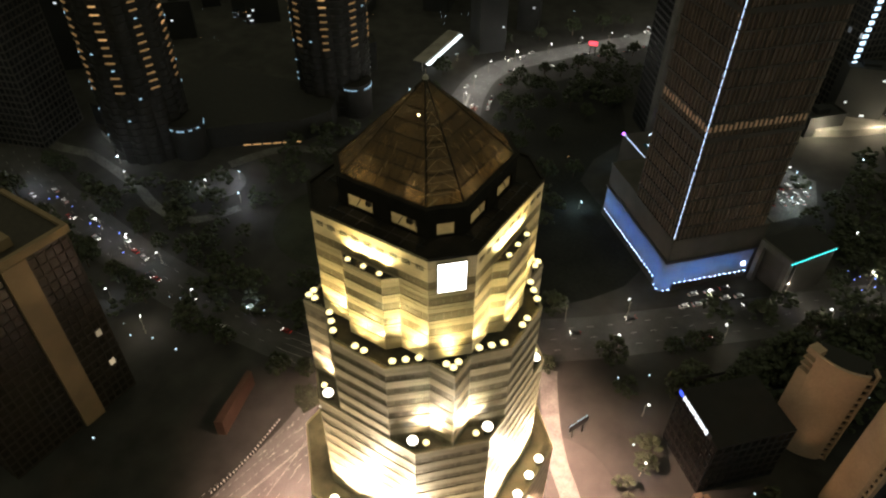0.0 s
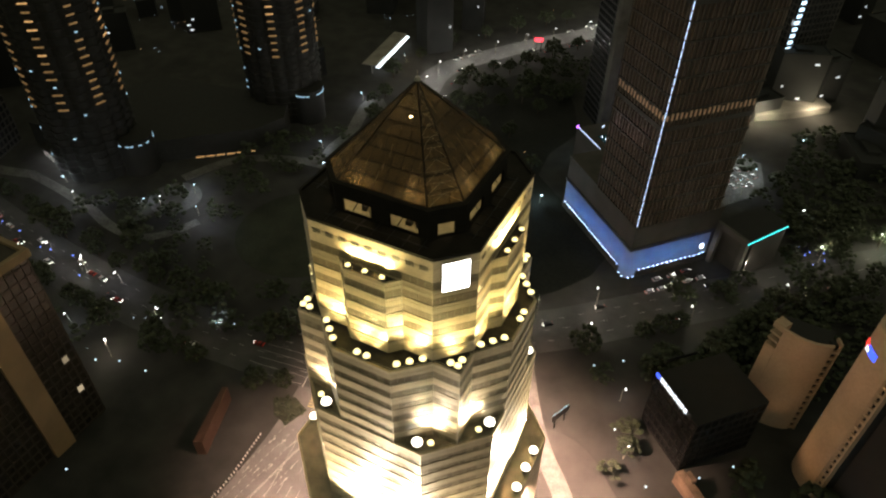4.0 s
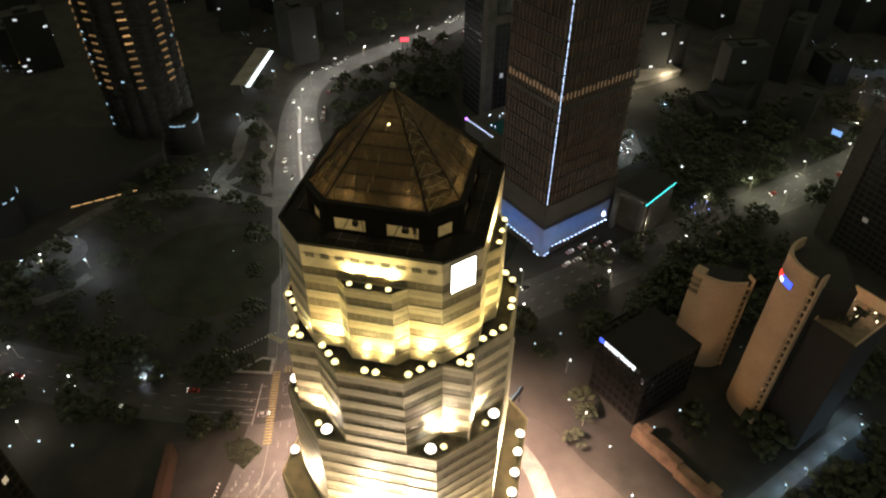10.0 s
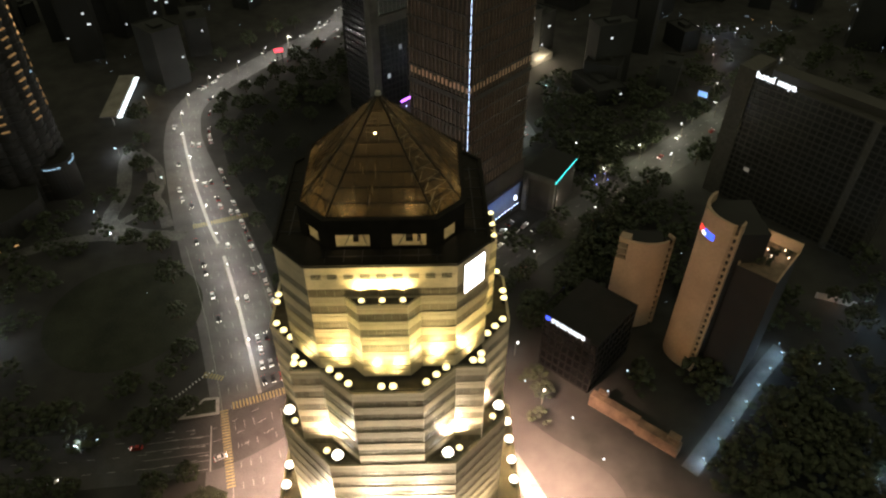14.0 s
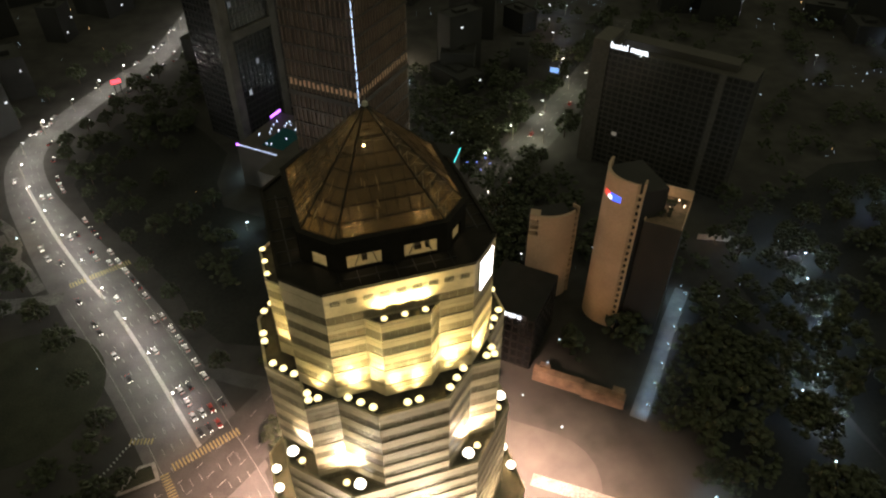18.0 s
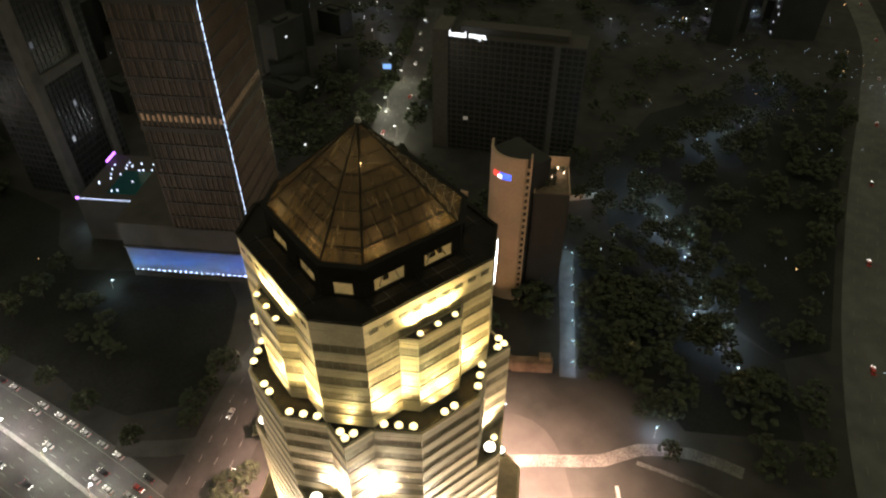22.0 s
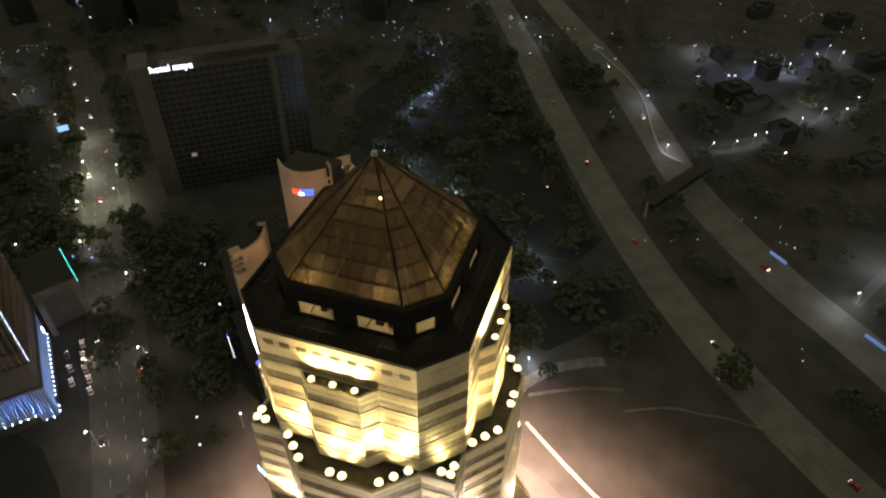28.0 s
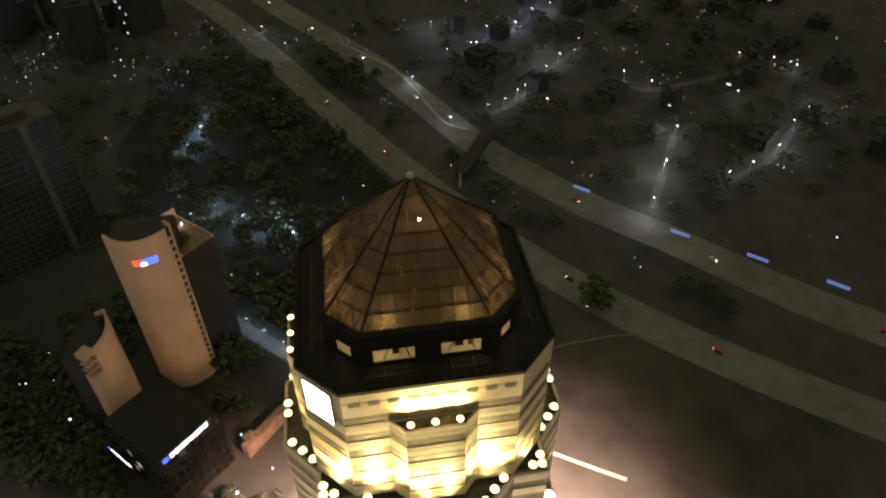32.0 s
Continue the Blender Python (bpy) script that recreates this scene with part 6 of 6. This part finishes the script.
# ---- cars ----
def make_car(col, label):
    e = thing("car", label, "car", "cars on the roads")
    bm = bmesh.new()
    prof = [(-2.15, 0.35), (2.15, 0.35), (2.2, 0.75), (1.3, 0.92), (-1.9, 0.95), (-2.2, 0.8)]
    vs = [[bm.verts.new((x, y, z)) for x, z in prof] for y in (-0.88, 0.88)]
    bm.faces.new(vs[0])
    bm.faces.new(vs[1][::-1])
    for i in range(6):
        bm.faces.new((vs[0][i], vs[1][i], vs[1][(i + 1) % 6], vs[0][(i + 1) % 6]))
    quad_box(bm, -1.1, -0.68, 1.36, 0.35, 0.68, 1.46)
    part("body", bm, surf("car_paint", col, rough=0.3, metal=0.2, var=0.05, bump=0), e)
    bm = bmesh.new()
    lo = [bm.verts.new(v) for v in ((-1.8, -0.82, 0.93), (1.2, -0.82, 0.93), (1.2, 0.82, 0.93), (-1.8, 0.82, 0.93))]
    up = [bm.verts.new(v) for v in ((-1.15, -0.66, 1.38), (0.4, -0.66, 1.38), (0.4, 0.66, 1.38), (-1.15, 0.66, 1.38))]
    bm.faces.new(up)
    for i in range(4):
        bm.faces.new((lo[i], lo[(i + 1) % 4], up[(i + 1) % 4], up[i]))
    part("glasshouse", bm, BLACK, e)
    bm = bmesh.new()
    bmesh.ops.create_cone(bm, cap_ends=True, segments=12, radius1=0.33, radius2=0.33, depth=0.22, matrix=Matrix.Rotation(radians(90), 4, "X"))
    wm = mesh_of("wheel", bm, BLACK)
    for x in (-1.35, 1.35):
        for y in (-0.8, 0.8):
            part("wheel", wm, None, e, m=T(x, y, 0.33))
    for y in (-0.6, 0.6):
        bm = bmesh.new()
        quad_box(bm, 2.16, y - 0.2, 0.56, 2.28, y + 0.2, 0.80)
        part("headlight", bm, HEADL, e)
        bm = bmesh.new()
        quad_box(bm, -2.26, y - 0.2, 0.62, -2.14, y + 0.2, 0.84)
        part("tail_light", bm, TAILL, e)
    return e


HEADL = glow("headlight_glass", (1.0, 0.96, 0.85), 5.0)
TAILL = glow("tail_light_glass", (1.0, 0.06, 0.03), 0.2)
cars = [make_car(c, lb) for c, lb in (((0.55, 0.55, 0.55), "silver saloon car on the asphalt"), ((0.03, 0.03, 0.035), "black saloon car on the asphalt"), ((0.7, 0.7, 0.68), "white saloon car on the asphalt"), ((0.35, 0.03, 0.02), "dark red saloon car on the asphalt"))]
car_used = [False] * 4


def put_car(x, y, ang_, k):
    mm = T(x, y, 0.02) @ Z(ang_)
    if not car_used[k]:
        car_used[k] = True
        cars[k].matrix_basis = mm
    else:
        copy_thing(cars[k], mm)


rc = random.Random(11)
for i in range(14, len(av_line) - 6):
    p, d = av_line[i], (av_line[i + 1] - av_line[i]).normalized()
    nrm = Vector((-d.y, d.x, 0))
    for lane_off in (-15.8, -12.3, -8.7, -5.2, 5.2, 8.7):
        if rc.random() < (0.5 if lane_off < -14 else 0.16):
            q = p + nrm * lane_off + d * rc.uniform(-1.2, 1.2)
            put_car(q.x, q.y, math.degrees(math.atan2(d.y, d.x)) + (180 if lane_off > 0 else 0), rc.choice((0, 0, 1, 1, 1, 2)))
for i in range(6):
    put_car(-52 - (i % 3) * 3.4 + (i // 3) * -2.2, 74 + (i // 3) * 8.0 - (i % 3) * 1.0, -70, rc.randrange(4))
for u_, v_, turn in ((6, -12, 8), (12.5, -12.4, 2), (19, -11.6, 6), (27, -11.8, 3), (34, -12.3, 5), (14, -6.0, 4), (22, -6.3, 8), (30.5, -5.8, 3)):
    q = T(26.5, 153.5, 0) @ Z(HU) @ Vector((u_, v_, 0))
    put_car(q.x, q.y, HU + turn, rc.choice((0, 2, 2, 1)))
for i in range(11):
    put_car(56 + (i % 4) * 4.6 + rc.uniform(-0.5, 0.5), 252 + (i // 4) * 9 + (i % 4) * 3.4, 130 + rc.uniform(-3, 3), rc.choice((0, 2, 1)))
for x, y in ((-281, 41), (-262, 47), (-247, 41), (-238, 46), (-222, 37), (-208, 44), (-190, 40), (-178, 33), (-158, 41)):
    put_car(x, y, 172 if rc.random() < 0.5 else -8, rc.randrange(3))
for i in range(8, len(cr_line) - 4, 3):
    p, d = cr_line[i], (cr_line[i + 1] - cr_line[i]).normalized()
    nrm = Vector((-d.y, d.x, 0))
    off = rc.choice((-8, -3, 3, 8))
    q = p + nrm * off
    if not near_line(q.x, q.y, av_line[:14], 16):
        put_car(q.x, q.y, math.degrees(math.atan2(d.y, d.x)) + (180 if off > 0 else 0), rc.randrange(4))
for h_, s in ((h1, 1), (h2, -1)):
    for i in range(6, len(h_) - 6, 9):
        d = (h_[i + 1] - h_[i]).normalized()
        put_car(h_[i].x + s * 2.5, h_[i].y, math.degrees(math.atan2(d.y, d.x)) + (0 if s > 0 else 180), rc.randrange(4))

# ---- the far city: low blocks, lamps ----
fr = random.Random(21)
# far walls: the lack of light is put into their colour
FARWALL = surf("night_dark_far_wall", (0.02, 0.021, 0.02), rough=0.9, var=0.4, scale=0.05)
FARLIT = glow("far_window_light", (0.85, 0.92, 1.0), 0.5)
bm, bw = bmesh.new(), bmesh.new()
for i in range(900):
    x, y = fr.uniform(-520, 900), fr.uniform(-520, 950)
    d = math.hypot(x - 10, y)
    if d < 330 or near_line(x, y, av_line, 34) or near_line(x, y, cr_line, 30) or near_line(x, y, h1, 26) or near_line(x, y, h2, 28):
        continue
    if -320 < x < -180 and 60 < y < 260:
        continue
    far_east = x > 150 and y < 40
    w, l, h = (fr.uniform(8, 16), fr.uniform(8, 20), fr.uniform(5, 10)) if far_east else (fr.uniform(12, 30), fr.uniform(12, 34), fr.uniform(8, 45) if fr.random() < 0.8 else fr.uniform(40, 90))
    if x > 180 and 20 < y < 330 and x < 420:
        continue
    mm = T(x, y, 0) @ Z(fr.choice((20, 47, 65)) if not far_east else 40)
    hut = fr.uniform(1.5, 3.5)
    if d < 640:
        size_word = "small" if h < 11 else ("tall" if h > 38 else "mid-rise")
        house = thing("low_building", size_word + " unlit flat-roofed building among dark trees", "building", "far low buildings", mm)
        b_ = bmesh.new()
        quad_box(b_, -w / 2, -l / 2, -0.5, w / 2, l / 2, h)
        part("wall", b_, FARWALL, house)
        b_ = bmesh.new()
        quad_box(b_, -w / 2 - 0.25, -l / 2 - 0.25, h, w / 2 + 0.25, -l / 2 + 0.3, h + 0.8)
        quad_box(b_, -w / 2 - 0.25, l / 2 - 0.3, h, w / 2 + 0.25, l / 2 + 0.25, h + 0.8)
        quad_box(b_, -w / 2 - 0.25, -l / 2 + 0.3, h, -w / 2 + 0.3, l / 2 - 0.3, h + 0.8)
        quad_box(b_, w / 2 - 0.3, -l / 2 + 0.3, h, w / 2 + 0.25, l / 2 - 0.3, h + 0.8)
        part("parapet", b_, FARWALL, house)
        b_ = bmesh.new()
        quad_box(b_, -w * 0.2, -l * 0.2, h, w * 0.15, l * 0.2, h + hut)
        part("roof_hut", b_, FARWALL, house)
    else:
        house = None
        quad_box(bm, -w / 2, -l / 2, -0.5, w / 2, l / 2, h, mm)
        quad_box(bm, -w * 0.2, -l * 0.2, h, w * 0.15, l * 0.2, h + hut, mm)
    for k in range(int(h / 4) if not far_east else 1):
        if fr.random() < 0.35:
            s = fr.choice((-1, 1))
            a = fr.uniform(-w / 2, w / 2 - 3)
            b1 = a + fr.uniform(1.2, 3.0)
            if house is None:
                quad_box(bw, a, s * l / 2 - 0.1, 2 + k * 4, b1, s * l / 2 + 0.1, 3.4 + k * 4, mm)
            else:
                b_ = bmesh.new()
                quad_box(b_, a, s * l / 2 - 0.1, 2 + k * 4, b1, s * l / 2 + 0.1, 3.4 + k * 4)
                part("lit_window", b_, FARLIT, house, "cold lit window")
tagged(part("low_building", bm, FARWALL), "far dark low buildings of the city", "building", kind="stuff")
tagged(part("lit_window", bw, FARLIT), "far lit windows of the city", "window", kind="stuff")
bl, bl2 = bmesh.new(), bmesh.new()
for i in range(760):
    x, y = fr.uniform(-520, 800), fr.uniform(-480, 800)
    d = math.hypot(x, y)
    if d < 150 or (d < 330 and fr.random() < 0.75) or near_line(x, y, av_line, 20) or (-340 < x < -150 and 60 < y < 270):
        continue
    s = 0.07 + 0.22 * fr.random() ** 2.5
    for k in range(fr.choice((0, 0, 1, 3, 6))):
        dx, dy = fr.gauss(0, 9), fr.gauss(0, 9)
        quad_box(bl, x + dx - 0.12, y + dy - 0.12, 4, x + dx + 0.12, y + dy + 0.12, 4.3)
    quad_box(bl if fr.random() < 0.72 else bl2, x - s, y - s, 6, x + s, y + s, 6.6)
for x, y in ((-151, 2), (-142, 6), (-129, 7), (-114, 43), (-136, -28), (-144, -42), (-121, -38), (40, 100), (30, 92), (78, 60), (62, 48), (46, 66), (88, 70), (70, 30)):
    quad_box(bl, x - 0.3, y - 0.3, 4, x + 0.3, y + 0.3, 4.5)
tagged(part("far_lamp", bl, glow("far_cold_lamp", (0.60, 0.82, 1.0), 0.9)), "scattered cold white lamps of the dark city", "lamp", kind="stuff")
bl3 = bmesh.new()
# the western dots stand in for blue headlights of cars
for x, y in ((98.5, 215.5), (103.9, 214), (110.8, 210.1), (103.6, 205.6), (101.9, 210.3), (105.9, 204.5), (110.2, 216.4), (-201, 36.5), (-228, 43), (-234, 42), (-215, 45), (-254, 46), (-270, 43.5), (-268, 47)):
    quad_box(bl3, x - 0.22, y - 0.22, 0.8, x + 0.22, y + 0.22, 1.25)
tagged(part("blue_dot_light", bl3, glow("small_blue_lamp", (0.16, 0.26, 1.0), 1.6)), "small blue light dots at the streets, some for car headlights", "lamp", kind="stuff")
tagged(part("far_lamp", bl2, glow("far_amber_lamp", (1.0, 0.6, 0.25), 1.3)), "scattered amber lamps of the dark city", "lamp", kind="stuff")
for (x, y, pw, c) in ((217, -160, 9000, (0.9, 0.95, 1.0)), (183, -139, 7000, (0.9, 0.95, 1.0)), (256, -182, 9000, (0.9, 0.95, 1.0)), (232, -245, 9000, (0.95, 0.95, 1.0)), (274, -289, 9000, (0.95, 0.95, 1.0)), (369, -134, 12000, (0.85, 0.9, 1.0)),
                      (428, -127, 14000, (0.6, 0.7, 1.0)), (439, -66, 9000, (0.9, 0.95, 1.0)), (230, 360, 12000, (0.7, 0.8, 1.0)), (209, 317, 6000, (1.0, 0.75, 0.4)), (95, 420, 9000, (1.0, 0.9, 0.75)), (160, 250, 7000, (0.95, 1.0, 0.8)),
                      (-245, 70, 6500, (0.9, 0.95, 1.0)), (-175, 95, 6500, (0.75, 0.85, 1.0)), (-290, 45, 5000, (0.9, 0.95, 1.0)), (-150, 175, 5000, (0.9, 0.9, 0.8))):
    bulb("district_light", (x, y, 9), pw * 0.26, c, 0.5)

# street lamps of the far districts, in rows along their roads
far_small = make_lamp(7.0, 0.8, WHITE_L, "far white street lamp", "district lamps")
for row, pw, c in DISTRICT:
    for x, y in row:
        put_lamp(far_small, x, y, (x * 7 + y) % 360, -0.05)
        bulb("district_lamp", (x + 0.6, y, 4.2), pw * 0.2, c, 0.3)
# single lamps of the eastern streets: blue-lit shopfronts, a side street
BLUE_C, WHITE_C = (0.22, 0.36, 1.0), (0.85, 0.93, 1.0)
for x, y, pw, c in ((402, -87, 2600, BLUE_C), (427, -105, 1800, BLUE_C), (431, -129, 2200, WHITE_C), (459, -149, 2600, BLUE_C), (468, -167, 2000, WHITE_C),
                    (446, -63, 2400, WHITE_C), (325, -110, 900, WHITE_C), (353, -132, 800, WHITE_C), (374, -159, 800, WHITE_C),
                    (314, -200, 700, WHITE_C), (330, -303, 900, WHITE_C), (293, -246, 700, WHITE_C)):
    put_lamp(far_small, x, y, (x * 7 + y) % 360, -0.05)
    bulb("district_lamp", (x + 0.6, y, 4.2), pw * 0.6, c, 0.3)
